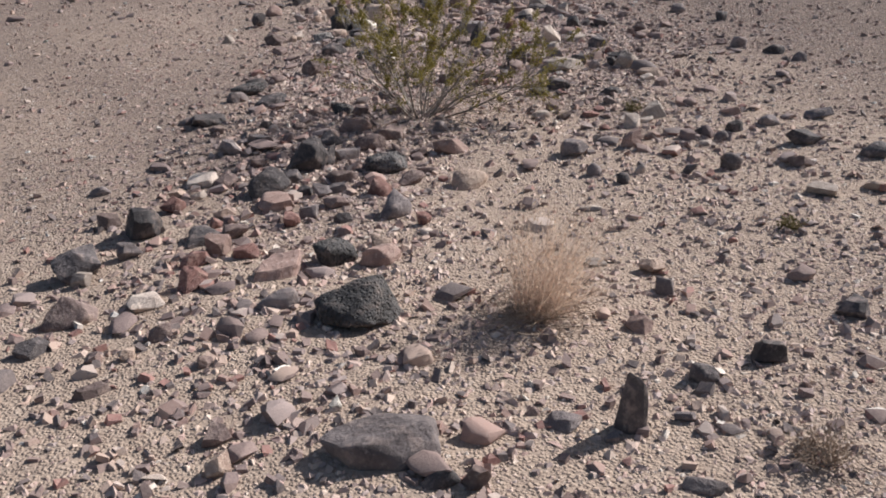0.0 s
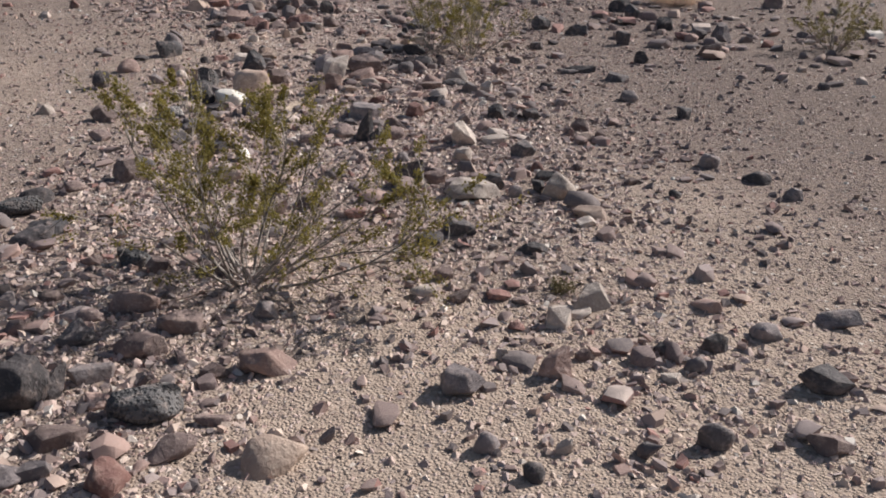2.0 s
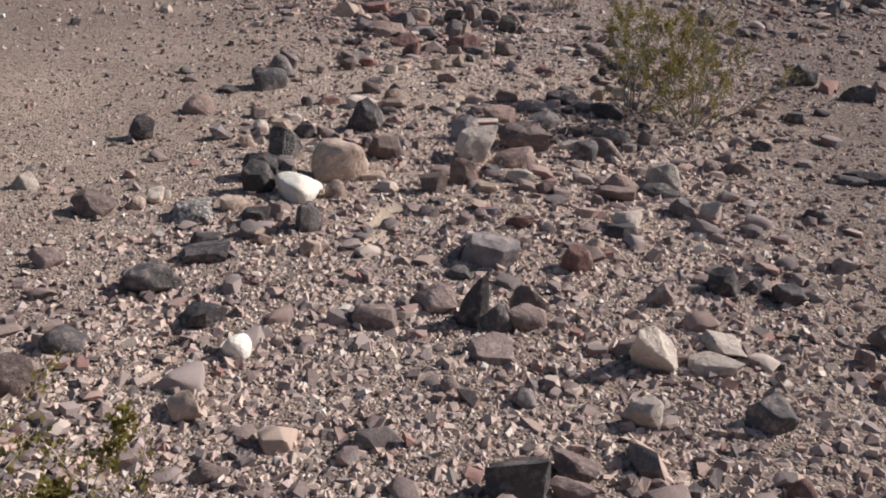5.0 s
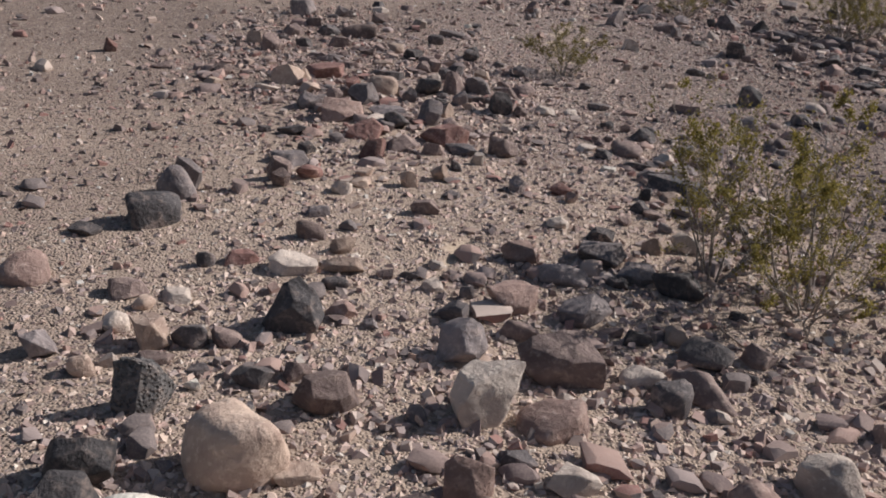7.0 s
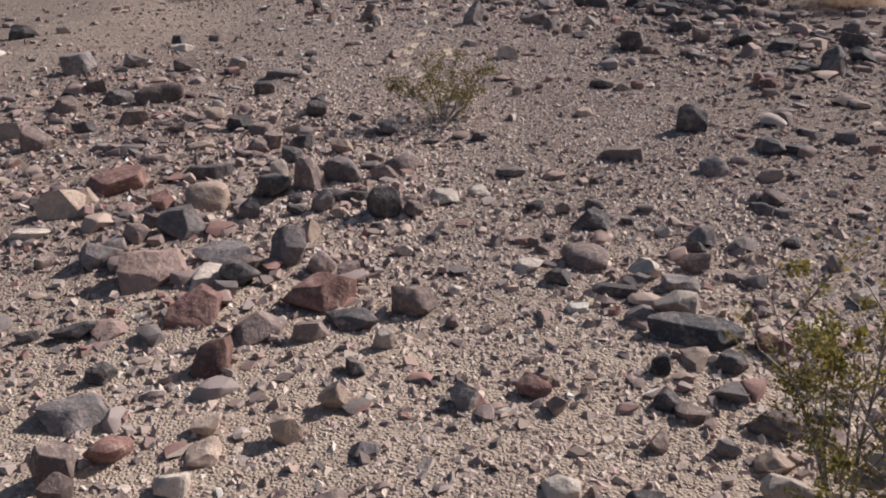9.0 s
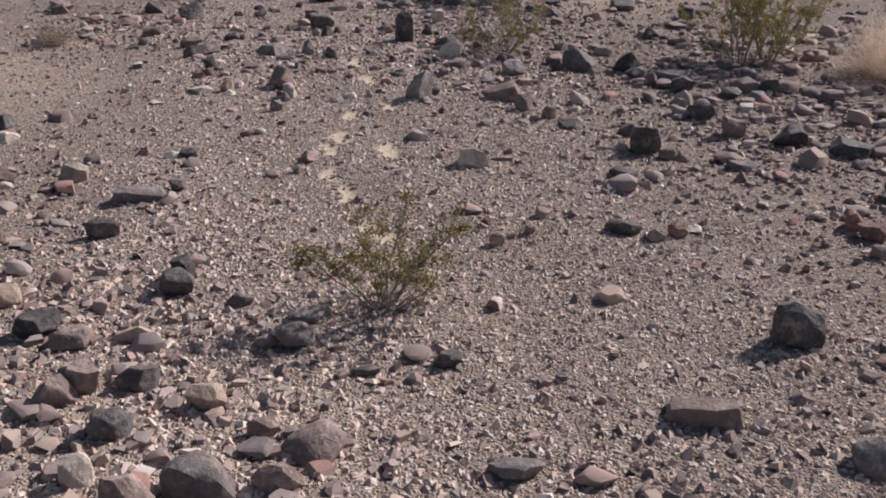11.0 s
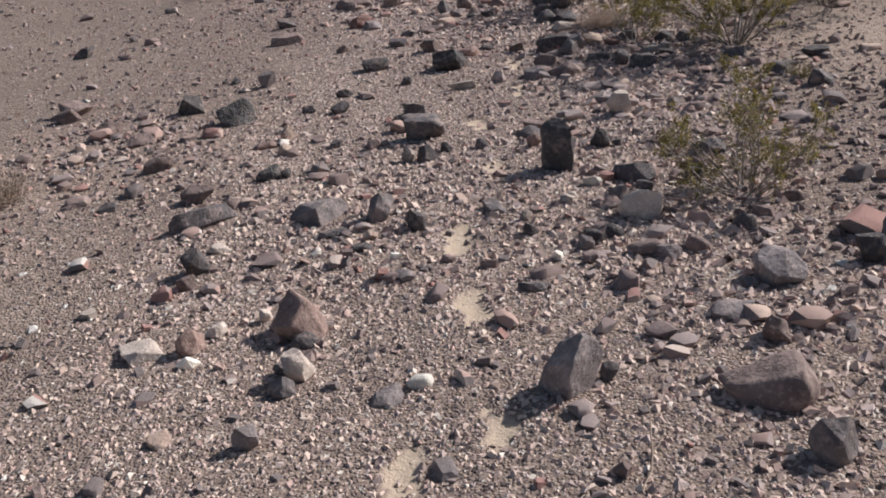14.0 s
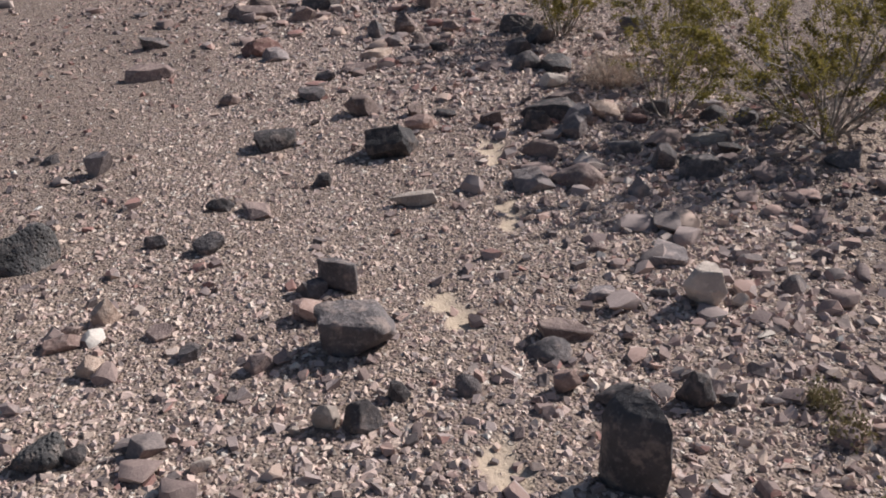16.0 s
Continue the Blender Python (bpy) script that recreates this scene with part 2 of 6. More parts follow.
# loose sand: centre, radii, weight
SANDY = ((0.0, 1.9, 2.2, 1.1, 0.62), (1.6, 4.2, 1.0, 1.5, 0.6), (-0.9, 3.0, 0.9, 1.1, 0.6), (1.7, 6.2, 0.6, 0.8, 0.35), (0.55, 3.9, 0.5, 1.5, 0.8), (-2.7, 5.0, 1.4, 3.6, 0.3), (-2.2, 9.6, 1.0, 2.2, 0.25), (0.1, 8.8, 1.3, 1.4, 0.5), (-0.7, 11.3, 0.8, 1.5, 0.8),
         (1.0, 10.6, 0.6, 1.2, 0.75), (-2.6, 17.5, 0.8, 2.2, 0.35), (2.5, 20.6, 0.8, 1.3, 0.55), (-3.0, 11.5, 1.2, 3.0, 0.15), (0.6, 24.0, 0.6, 0.6, 0.6))
# stony strips: centre, radii, weight
STONY = ((0.1, 2.3, 2.0, 1.2, 0.62), (-0.6, 4.3, 0.75, 2.2, 1.0), (1.3, 5.0, 0.8, 1.8, 0.55), (-0.3, 7.2, 1.0, 1.6, 0.8), (1.3, 7.4, 0.9, 1.6, 0.8), (0.3, 9.3, 1.3, 1.4, 0.7), (-0.7, 12.4, 0.9, 1.6, 1.0),
         (-2.2, 13.8, 1.6, 2.0, 1.0), (1.3, 11.6, 0.8, 1.6, 0.7), (2.8, 16.0, 1.3, 2.6, 0.9), (1.2, 17.6, 0.7, 1.5, 0.7), (-0.3, 18.2, 0.9, 0.9, 0.8),
         (-1.9, 19.6, 0.9, 1.0, 0.9), (1.5, 20.4, 0.8, 1.4, 0.8), (0.4, 22.0, 1.0, 1.0, 0.9), (-0.4, 24.0, 1.9, 1.1, 0.95), (0.9, 9.4, 0.6, 0.8, 0.8), (1.3, 19.8, 0.7, 1.0, 0.7), (0.6, 13.0, 2.4, 10.0, 0.06))
# dark desert varnish, plus painted shade of far pebbles' sunless sides: centre, radii, weight
VARNISH_SHADE = ((3.6, 8.5, 2.0, 4.5, 1.0), (0.7, 15.2, 1.1, 2.2, 0.3), (0.8, 25.0, 3.0, 4.5, 0.9), (4.5, 16.0, 2.5, 5.0, 0.9), (0.0, 32.0, 9.0, 6.0, 0.8), (-2.0, 14.5, 1.6, 2.5, 0.35))
# shoe prints: centre, heading, length, width
PRINTS = ((0.12, 14.67, 35, 0.33, 0.12), (0.24, 15.73, -8, 0.27, 0.15), (0.01, 15.12, 5, 0.3, 0.1), (-0.02, 15.96, 10, 0.24, 0.14), (-0.1, 8.13, -5, 0.28, 0.13),
          (-0.05, 7.88, -8, 0.26, 0.13), (0.27, 18.62, 12, 0.34, 0.12), (0.16, 19.4, 22, 0.34, 0.12), (0.2, 17.3, 14, 0.3, 0.13), (0.12, 17.87, 4, 0.3, 0.15),
          (0.36, 20.8, 10, 0.36, 0.13), (0.39, 20.09, 0, 0.3, 0.1), (0.05, 16.43, 0, 0.24, 0.13), (-0.07, 15.77, 12, 0.22, 0.11), (0.3, 16.6, 0, 0.2, 0.12),
          (-0.12, 10.12, -4, 0.26, 0.12), (-0.08, 15.4, 8, 0.22, 0.1))


def print_depth(x, y):
    d = np.zeros(np.broadcast(x, y).shape)
    for cx, cy, turn, length, width in PRINTS:
        a = radians(turn)
        u, v = (x - cx) * math.cos(a) + (y - cy) * math.sin(a), -(x - cx) * math.sin(a) + (y - cy) * math.cos(a)
        u, v = u + 0.016 * np.sin(41 * y + 9 * cx) + 0.009 * np.sin(97 * x + 60 * y), v + 0.02 * np.sin(37 * x + 7 * cy) + 0.01 * np.sin(88 * y - 71 * x)
        waist = width / 2 * (1 - 0.22 * np.exp(-((v + 0.03) / 0.05) ** 2))
        d = np.maximum(d, np.clip(1.5 - 1.5 * ((u / waist) ** 2 + (v / (length / 2)) ** 4), 0, 1))
    return d


def ground_z(x, y):
    x, y = np.asarray(x, float), np.asarray(y, float)
    z = 0.010 * np.sin(1.7 * x + 0.8 * y) + 0.008 * np.sin(0.9 * x - 2.3 * y + 1) + 0.005 * np.sin(5.1 * x + 3.7 * y) + 0.004 * np.sin(-6.3 * x + 5.9 * y + 2)
    return z + 0.012 * blobs(x, y, STONY) - 0.013 * print_depth(x, y)


def mesh_of(name, verts, faces, material, smooth=False):
    """A mesh from arrays: verts n x 3, faces m x k."""
    me = bpy.data.meshes.new(name)
    k = faces.shape[1]
    me.vertices.add(len(verts))
    me.vertices.foreach_set("co", np.ascontiguousarray(verts, np.float32).ravel())
    me.loops.add(faces.size)
    me.loops.foreach_set("vertex_index", np.ascontiguousarray(faces, np.int32).ravel())
    me.polygons.add(len(faces))
    me.polygons.foreach_set("loop_start", np.arange(0, faces.size, k, dtype=np.int32))
    me.polygons.foreach_set("use_smooth", np.full(len(faces), smooth))
    me.update(calc_edges=True)
    me.materials.append(material)
    return me


def steps(lo, hi, fine):
    """Even steps from lo to hi, then ever wider ones out to 900 m."""
    inner = list(np.arange(lo, hi, fine))
    out, width = [], fine
    at = 0.0
    while at < 900:
        width *= 1.25
        at += width
        out.append(at)
    return np.array([lo - o for o in reversed(out)] + inner + [hi + o for o in out])


def build_ground():
    xs = np.unique(np.round(np.concatenate([steps(-2.2, 2.6, 0.08), np.arange(-0.25, 0.55, 0.022)]), 4))
    ys = steps(1.2, 23.0, 0.045)
    gx, gy = np.meshgrid(xs, ys)
    far = np.clip((np.hypot(gx - 0.3, gy - 12) - 40) / 60, 0, 1)
    z = ground_z(gx, gy) * (1 - far)
    nx, ny = len(xs), len(ys)
    i = (np.arange(ny - 1)[:, None] * nx + np.arange(nx - 1)).ravel()
    me = mesh_of("ground", np.stack([gx, gy, z], -1).reshape(-1, 3), np.stack([i, i + 1, i + nx + 1, i + nx], 1), GROUND, True)
    sandy = me.attributes.new("sandy", "FLOAT", "POINT")
    sandy.data.foreach_set("value", np.clip(blobs(gx, gy, SANDY) + print_depth(gx, gy), 0, 1).astype(np.float32).ravel())
    trodden = me.attributes.new("trodden", "FLOAT", "POINT")
    trodden.data.foreach_set("value", print_depth(gx, gy).astype(np.float32).ravel())
    varnish_shade = me.attributes.new("varnish_shade", "FLOAT", "POINT")
    varnish_shade.data.foreach_set("value", blobs(gx, gy, VARNISH_SHADE).astype(np.float32).ravel())
    tagged(new("ground", me), "stony tan desert ground of sand and fine gravel", "ground", kind="structure")


build_ground()

# ---- bushes: place, width, height ----
BUSHES = ((0.05, 5.33, 1.5, 0.72), (1.2, 10.05, 0.95, 0.74), (0.88, 10.24, 0.6, 0.76), (0.11, 13.92, 0.48, 0.42), (3.2, 17.55, 0.9, 0.65), (4.43, 10.1, 0.7, 0.5),
          (1.3, 18.18, 0.62, 0.5), (2.97, 17.5, 0.75, 0.75), (1.82, 20.76, 1.15, 0.9), (0.9, 22.7, 0.85, 0.7), (1.21, 21.05, 0.45, 0.45), (-5.1, 13.2, 0.6, 0.4),
          (-2.97, 25.6, 0.9, 0.5), (1.4, 21.8, 0.7, 0.55), (2.7, 21.8, 1.1, 0.85))

# ---- stones ----
rng = np.random.default_rng(7)


def ico(level):
    bm = bmesh.new()
    bmesh.ops.create_icosphere(bm, subdivisions=level, radius=1)
    v = np.array([p.co[:] for p in bm.verts])
    f = np.array([[p.index for p in q.verts] for q in bm.faces])
    bm.free()
    return v, f


ICO = {n: ico(n) for n in (1, 2, 3, 4)}
WAVES = rng.normal(size=(24, 3))
PLACED = []


def lumps(v, scale, seed, octaves=3):
    """Cheap smooth noise over points, about -1 to 1."""
    total = np.zeros(len(v))
    for o in range(octaves):
        for k in range(5):
            w = WAVES[(seed * 7 + o * 5 + k * 3) % 24] * scale * 1.9 ** o
            total += np.sin(v @ w + seed * 1.7 + k * 2.1 + o) / 1.8 ** o
    return total / 5


def cut_block(shape, r, bevel, splits):
    """A broken block: a cube cut down by crooked planes, its edges worn, its faces split for relief."""
    bm = bmesh.new()
    bmesh.ops.create_cube(bm, size=3.6)
    cuts = []
    for axis in np.eye(3):
        for sign in (1, -1):
            cuts.append((axis * sign + r.normal(size=3) * {"angular": 0.38, "slab": 0.2, "upright": 0.22}[shape], r.uniform(0.72, 1.05)))
    for _ in range({"angular": 10, "slab": 8, "upright": 8}[shape]):
        n = np.where(r.random(3) < 0.3, 0.15, 1.0) * r.choice((-1, 1), 3) + r.normal(size=3) * 0.35
        if shape == "slab":
            n[2] *= 0.55
        cuts.append((n, r.uniform(0.8, 1.15)))
    if shape != "upright":
        cuts.append((np.array((0, 0, 1)) + r.normal(size=3) * 0.3, r.uniform(0.58, 0.95)))
    for n, d in cuts:
        n = n / np.linalg.norm(n)
        made = bmesh.ops.bisect_plane(bm, geom=bm.verts[:] + bm.edges[:] + bm.faces[:], dist=1e-4, plane_co=n * d, plane_no=n, clear_outer=True)
        rim = [e for e in made["geom_cut"] if isinstance(e, bmesh.types.BMEdge)]
        if rim:
            bmesh.ops.edgenet_fill(bm, edges=rim)
    bmesh.ops.remove_doubles(bm, verts=bm.verts[:], dist=0.04)
    if bevel:
        bmesh.ops.bevel(bm, geom=bm.edges[:], offset=r.uniform(0.1, 0.32), segments=bevel, profile=0.5, affect="EDGES", clamp_overlap=True)
    bmesh.ops.triangulate(bm, faces=bm.faces[:])
    for limit in (0.55, 0.3, 0.16)[:splits]:
        bmesh.ops.subdivide_edges(bm, edges=[e for e in bm.edges if e.calc_length() > limit], cuts=1)
        bmesh.ops.triangulate(bm, faces=bm.faces[:])
    bmesh.ops.recalc_face_normals(bm, faces=bm.faces[:])
    bm.verts.index_update()
    v = np.array([p.co[:] for p in bm.verts])
    f = np.array([[p.index for p in q.verts] for q in bm.faces])
    bm.free()
    return v, f


def worn_cobble(r, level):
    """A rounded stone: a ball flattened on many sides."""
    v, f = ICO[level]
    total = np.zeros(len(v))
    power = r.uniform(7, 13)
    sides = [a * s + r.normal(size=3) * 0.35 for a in np.eye(3) for s in (1, -1)] + [r.normal(size=3) for _ in range(9)]
    for n in sides:
        total += np.clip(v @ (n / np.linalg.norm(n)) / r.uniform(0.78, 1.15), 0, None) ** power
    return v * (total ** (-1 / power))[:, None], f


def stone_shape(shape, seed, level):
    """A stone of unit half-size, tilted, chipped and rough."""
    r = np.random.default_rng(seed)
    if shape == "round":
        v, f = worn_cobble(r, level)
    else:
        v, f = cut_block(shape, r, (0, 1, 1, 2)[level - 1], (0, 0, 2, 3)[level - 1])
    lean = {"angular": 16, "slab": 7, "round": 15, "upright": 7}[shape]
    turn = np.array(pose(0, 0, 0, r.normal() * lean * 0.6, r.normal() * lean * 0.6, r.uniform(0, 360) if shape in ("angular", "round") else r.normal() * 15).to_3x3())
    v = v @ turn.T
    rough = {"angular": 0.065, "slab": 0.05, "round": 0.06, "upright": 0.07}[shape]
    v = v * (1 + rough * lumps(v, 2.6, seed % 17, 3)[:, None] + 0.026 * lumps(v, 7, seed % 13, 3)[:, None])
    v[:, :2] *= 1 - r.uniform(0.0, 0.16) * v[:, 2:] / np.abs(v[:, 2]).max()
    lo, hi = v.min(0), v.max(0)
    return (v - (lo + hi) / 2) / ((hi - lo) / 2), f


def near_bush(x, y):
    return any(math.hypot(x - b[0], y - b[1]) < 0.45 + b[2] / 2 for b in BUSHES)


COLOUR_WORDS = {"lava": "black pitted lava", "black": "black basalt", "dark": "dark grey basalt", "grey": "weathered grey", "brown": "dull brown", "red": "dark red", "tan": "sandy tan",
                "white": "bright white quartz", "pale": "pale grey", "pink": "pinkish brown", "speckled": "speckled grey granite"}
SHAPE_WORDS = {"angular": "angular", "slab": "flat", "round": "rounded", "upright": "upright"}


def stone(x, y, w, d, h, turn, colour, shape):
    """One stone with its width, depth and height above the ground, set a little into it."""
    seed = len(PLACED) * 31 + 5
    size = max(w, d)
    level = 4 if size > 0.2 or (colour == "lava" and size > 0.1) else 3 if size > 0.075 else 2
    v, f = stone_shape(shape, seed, level)
    if colour == "lava":
        cells = np.sin(v * 19 + 1.5 * lumps(v, 3, 4)[:, None] + seed).prod(1) + 0.6 * np.sin(v[:, ::-1] * 33 + seed * 2).prod(1)
        v = v * (1 - 0.05 * np.clip(cells * 2, 0, 1) - 0.03 * lumps(v, 6, 3))[:, None]
    sunk = (0.25 if shape == "upright" else 0.45) * h
    me = mesh_of("stone", v * (w / 2, d / 2, (h + sunk) / 2) + (0, 0, (h - sunk) / 2), f, ROCK[colour], True)
    me.set_sharp_from_angle(angle=radians(28 if shape != "round" else 50))
    kind = "lava_rock" if colour == "lava" else "basalt_rock" if colour == "black" else "quartz_rock" if colour == "white" else "flat_rock" if shape == "slab" else "boulder" if size > 0.21 else \
        "cobble" if shape == "round" else "rock" if size > 0.13 else "stone"
    ob = new(kind, me)
    ob.matrix_world = pose(x, y, float(ground_z(x, y)), 0, 0, turn)
    where = "beside a creosote bush" if near_bush(x, y) else "half sunk in sand" if float(blobs(x, y, SANDY)) > 0.4 else \
        "among other stones" if float(blobs(x, y, STONY)) > 0.45 else "lying on open gravel"
    big = "large " if size > 0.25 else "small " if size < 0.09 else ""
    noun = {"slab": "slab"}.get(shape, "boulder" if size > 0.21 else "stone")
    tagged(ob, f"{big}{COLOUR_WORDS[colour]} {SHAPE_WORDS[shape]} {noun} {where}", "rock", "stones on the desert floor")
    PLACED.append((x, y, (w + d) / 4))
    return ob


# each stone: place, width, depth, height, turn, colour, shape
stone(0.82, 1.88, 0.128, 0.057, 0.024, -17, "grey", "slab")
stone(0.27, 1.92, 0.076, 0.061, 0.056, 0, "brown", "angular")
stone(0.18, 1.93, 0.106, 0.061, 0.043, 3, "dark", "round")
stone(-0.38, 2.01, 0.068, 0.061, 0.053, 19, "tan", "angular")
stone(0.03, 2.06, 0.308, 0.188, 0.081, 7, "grey", "slab")
stone(0.68, 2.14, 0.090, 0.051, 0.177, -11, "dark", "upright")
stone(-0.42, 2.15, 0.084, 0.067, 0.053, 19, "brown", "angular")
stone(0.83, 2.17, 0.057, 0.028, 0.025, -15, "grey", "angular")
stone(0.51, 2.17, 0.098, 0.088, 0.028, -6, "grey", "slab")
stone(0.43, 2.22, 0.045, 0.026, 0.023, -4, "brown", "angular")
stone(-0.11, 2.26, 0.037, 0.030, 0.034, 10, "white", "angular")
stone(0.93, 2.36, 0.084, 0.067, 0.054, -16, "dark", "round")
stone(-0.85, 2.41, 0.125, 0.049, 0.027, 26, "brown", "slab")
stone(-0.29, 2.46, 0.053, 0.038, 0.023, 14, "white", "slab")
stone(1.14, 2.46, 0.114, 0.091, 0.063, -20, "dark", "angular")
stone(-0.54, 2.53, 0.054, 0.046, 0.040, 19, "brown", "angular")
stone(-0.06, 2.56, 0.055, 0.034, 0.029, 8, "brown", "angular")
stone(-0.92, 2.61, 0.056, 0.045, 0.039, 26, "brown", "angular")
stone(-0.81, 2.62, 0.056, 0.042, 0.036, 24, "tan", "angular")
stone(0.80, 2.65, 0.089, 0.071, 0.041, -12, "pink", "angular")
stone(-1.15, 2.70, 0.119, 0.095, 0.049, 29, "dark", "angular")
stone(1.49, 2.72, 0.104, 0.084, 0.056, -25, "dark", "angular")
stone(-0.74, 2.74, 0.078, 0.063, 0.053, 21, "brown", "angular")
stone(-0.09, 2.81, 0.303, 0.243, 0.139, 8, "lava", "round")
stone(-0.38, 2.91, 0.153, 0.066, 0.062, 13, "grey", "round")
stone(-1.11, 2.91, 0.214, 0.129, 0.086, 26, "brown", "round")
stone(-0.87, 3.00, 0.131, 0.135, 0.038, 22, "pale", "slab")
stone(0.93, 3.09, 0.100, 0.080, 0.049, -12, "tan", "angular")
stone(-0.73, 3.11, 0.125, 0.100, 0.081, 19, "red", "angular")
stone(0.74, 3.17, 0.084, 0.054, 0.024, -9, "pale", "slab")
stone(-0.44, 3.21, 0.214, 0.130, 0.061, 24, "pink", "slab")
stone(-1.18, 3.22, 0.086, 0.069, 0.054, 25, "pale", "angular")
stone(-0.06, 3.29, 0.173, 0.124, 0.070, 14, "pink", "angular")
stone(-1.23, 3.31, 0.177, 0.142, 0.109, 25, "dark", "angular")
stone(-0.77, 3.31, 0.129, 0.056, 0.052, 30, "red", "angular")
stone(-0.23, 3.32, 0.166, 0.133, 0.085, 18, "lava", "round")
stone(-0.47, 3.38, 0.073, 0.059, 0.030, 23, "brown", "angular")
stone(-0.59, 3.38, 0.099, 0.079, 0.050, 25, "red", "angular")
stone(-0.70, 3.42, 0.108, 0.087, 0.087, 27, "pink", "angular")
stone(-0.06, 3.43, 0.082, 0.066, 0.056, 13, "tan", "angular")
stone(-1.07, 3.45, 0.097, 0.078, 0.063, 22, "grey", "angular")
stone(0.11, 3.55, 0.061, 0.069, 0.018, 8, "pale", "slab")
stone(-0.81, 3.58, 0.166, 0.179, 0.048, 28, "dark", "slab")
stone(-0.69, 3.59, 0.145, 0.075, 0.059, 25, "brown", "angular")
stone(-1.08, 3.66, 0.172, 0.138, 0.125, 21, "black", "angular")
stone(0.10, 3.66, 0.060, 0.048, 0.055, 13, "red", "angular")
stone(-0.46, 3.70, 0.075, 0.067, 0.059, 20, "red", "angular")
stone(-0.24, 3.72, 0.094, 0.047, 0.041, 15, "dark", "angular")
stone(-0.67, 3.72, 0.053, 0.029, 0.025, 24, "white", "angular")
stone(-0.78, 3.73, 0.076, 0.049, 0.043, 26, "red", "angular")
stone(0.80, 3.76, 0.102, 0.045, 0.020, -6, "pale", "slab")
stone(-1.26, 3.78, 0.102, 0.071, 0.062, 23, "brown", "angular")
stone(-0.03, 3.78, 0.154, 0.124, 0.101, 16, "grey", "round")
stone(-0.40, 3.79, 0.096, 0.056, 0.049, 18, "grey", "angular")
stone(1.79, 3.79, 0.124, 0.125, 0.036, -30, "pale", "slab")
stone(2.01, 3.80, 0.106, 0.053, 0.039, -25, "tan", "round")
stone(-0.78, 3.84, 0.096, 0.077, 0.050, 25, "tan", "angular")
stone(-0.29, 3.88, 0.119, 0.059, 0.052, 15, "brown", "angular")
stone(-1.03, 3.93, 0.118, 0.095, 0.064, 28, "red", "angular")
stone(-0.57, 3.95, 0.170, 0.160, 0.049, 26, "pink", "slab")
stone(-0.11, 4.03, 0.126, 0.101, 0.078, 16, "red", "round")
stone(0.99, 4.05, 0.062, 0.049, 0.047, -10, "dark", "round")
stone(-0.37, 4.05, 0.092, 0.073, 0.057, 16, "grey", "angular")
stone(-0.95, 4.07, 0.084, 0.042, 0.037, 26, "pale", "angular")
stone(-0.46, 4.07, 0.084, 0.051, 0.045, 17, "dark", "angular")
stone(-0.31, 4.08, 0.095, 0.047, 0.041, 15, "grey", "angular")
stone(-1.05, 4.09, 0.085, 0.045, 0.039, 27, "tan", "angular")
stone(-0.63, 4.12, 0.206, 0.165, 0.108, 26, "dark", "round")
stone(1.82, 4.15, 0.128, 0.086, 0.052, -27, "brown", "angular")
stone(1.32, 4.15, 0.073, 0.059, 0.056, -17, "dark", "round")
stone(0.30, 4.16, 0.184, 0.160, 0.074, 6, "tan", "round")
stone(1.09, 4.17, 0.046, 0.037, 0.042, -12, "pale", "angular")
stone(0.02, 4.19, 0.142, 0.114, 0.058, 12, "brown", "round")
stone(0.88, 4.19, 0.073, 0.059, 0.055, -7, "grey", "round")
stone(2.17, 4.19, 0.137, 0.087, 0.065, -25, "dark", "round")
stone(1.52, 4.20, 0.102, 0.082, 0.078, -21, "dark", "round")
stone(-1.46, 4.20, 0.113, 0.059, 0.044, 23, "grey", "round")
stone(-0.31, 4.23, 0.180, 0.092, 0.052, 19, "brown", "slab")
stone(-0.86, 4.24, 0.118, 0.095, 0.051, 23, "brown", "round")
stone(-0.53, 4.25, 0.088, 0.066, 0.058, 18, "dark", "angular")
stone(-0.99, 4.28, 0.161, 0.183, 0.047, 25, "pale", "slab")
stone(0.10, 4.34, 0.110, 0.042, 0.027, 6, "brown", "slab")
stone(-0.10, 4.38, 0.217, 0.142, 0.088, 14, "lava", "round")
stone(-0.51, 4.43, 0.272, 0.164, 0.144, 16, "dark", "angular")
stone(-0.25, 4.43, 0.079, 0.064, 0.042, 27, "pink", "angular")
stone(1.95, 4.47, 0.171, 0.131, 0.069, -26, "dark", "angular")
stone(-0.74, 4.47, 0.103, 0.052, 0.045, 20, "brown", "angular")
stone(-0.40, 4.48, 0.103, 0.082, 0.094, 29, "dark", "angular")
stone(0.83, 4.51, 0.141, 0.113, 0.081, -4, "grey", "angular")
stone(1.49, 4.54, 0.075, 0.039, 0.023, -21, "pale", "slab")
stone(-0.31, 4.57, 0.144, 0.065, 0.058, 26, "grey", "angular")
stone(1.58, 4.60, 0.070, 0.056, 0.047, -23, "grey", "round")
stone(1.13, 4.60, 0.108, 0.087, 0.099, -12, "pink", "angular")
stone(0.05, 4.62, 0.100, 0.080, 0.048, 17, "brown", "angular")
stone(0.22, 4.65, 0.187, 0.122, 0.076, 13, "pink", "angular")
stone(1.24, 4.69, 0.066, 0.041, 0.036, -14, "brown", "angular")
stone(0.97, 4.70, 0.044, 0.035, 0.040, -7, "pale", "angular")
stone(1.51, 4.71, 0.080, 0.057, 0.032, -20, "dark", "angular")
stone(1.68, 4.72, 0.088, 0.071, 0.056, -24, "dark", "angular")
stone(-0.94, 4.72, 0.109, 0.087, 0.083, 21, "grey", "angular")
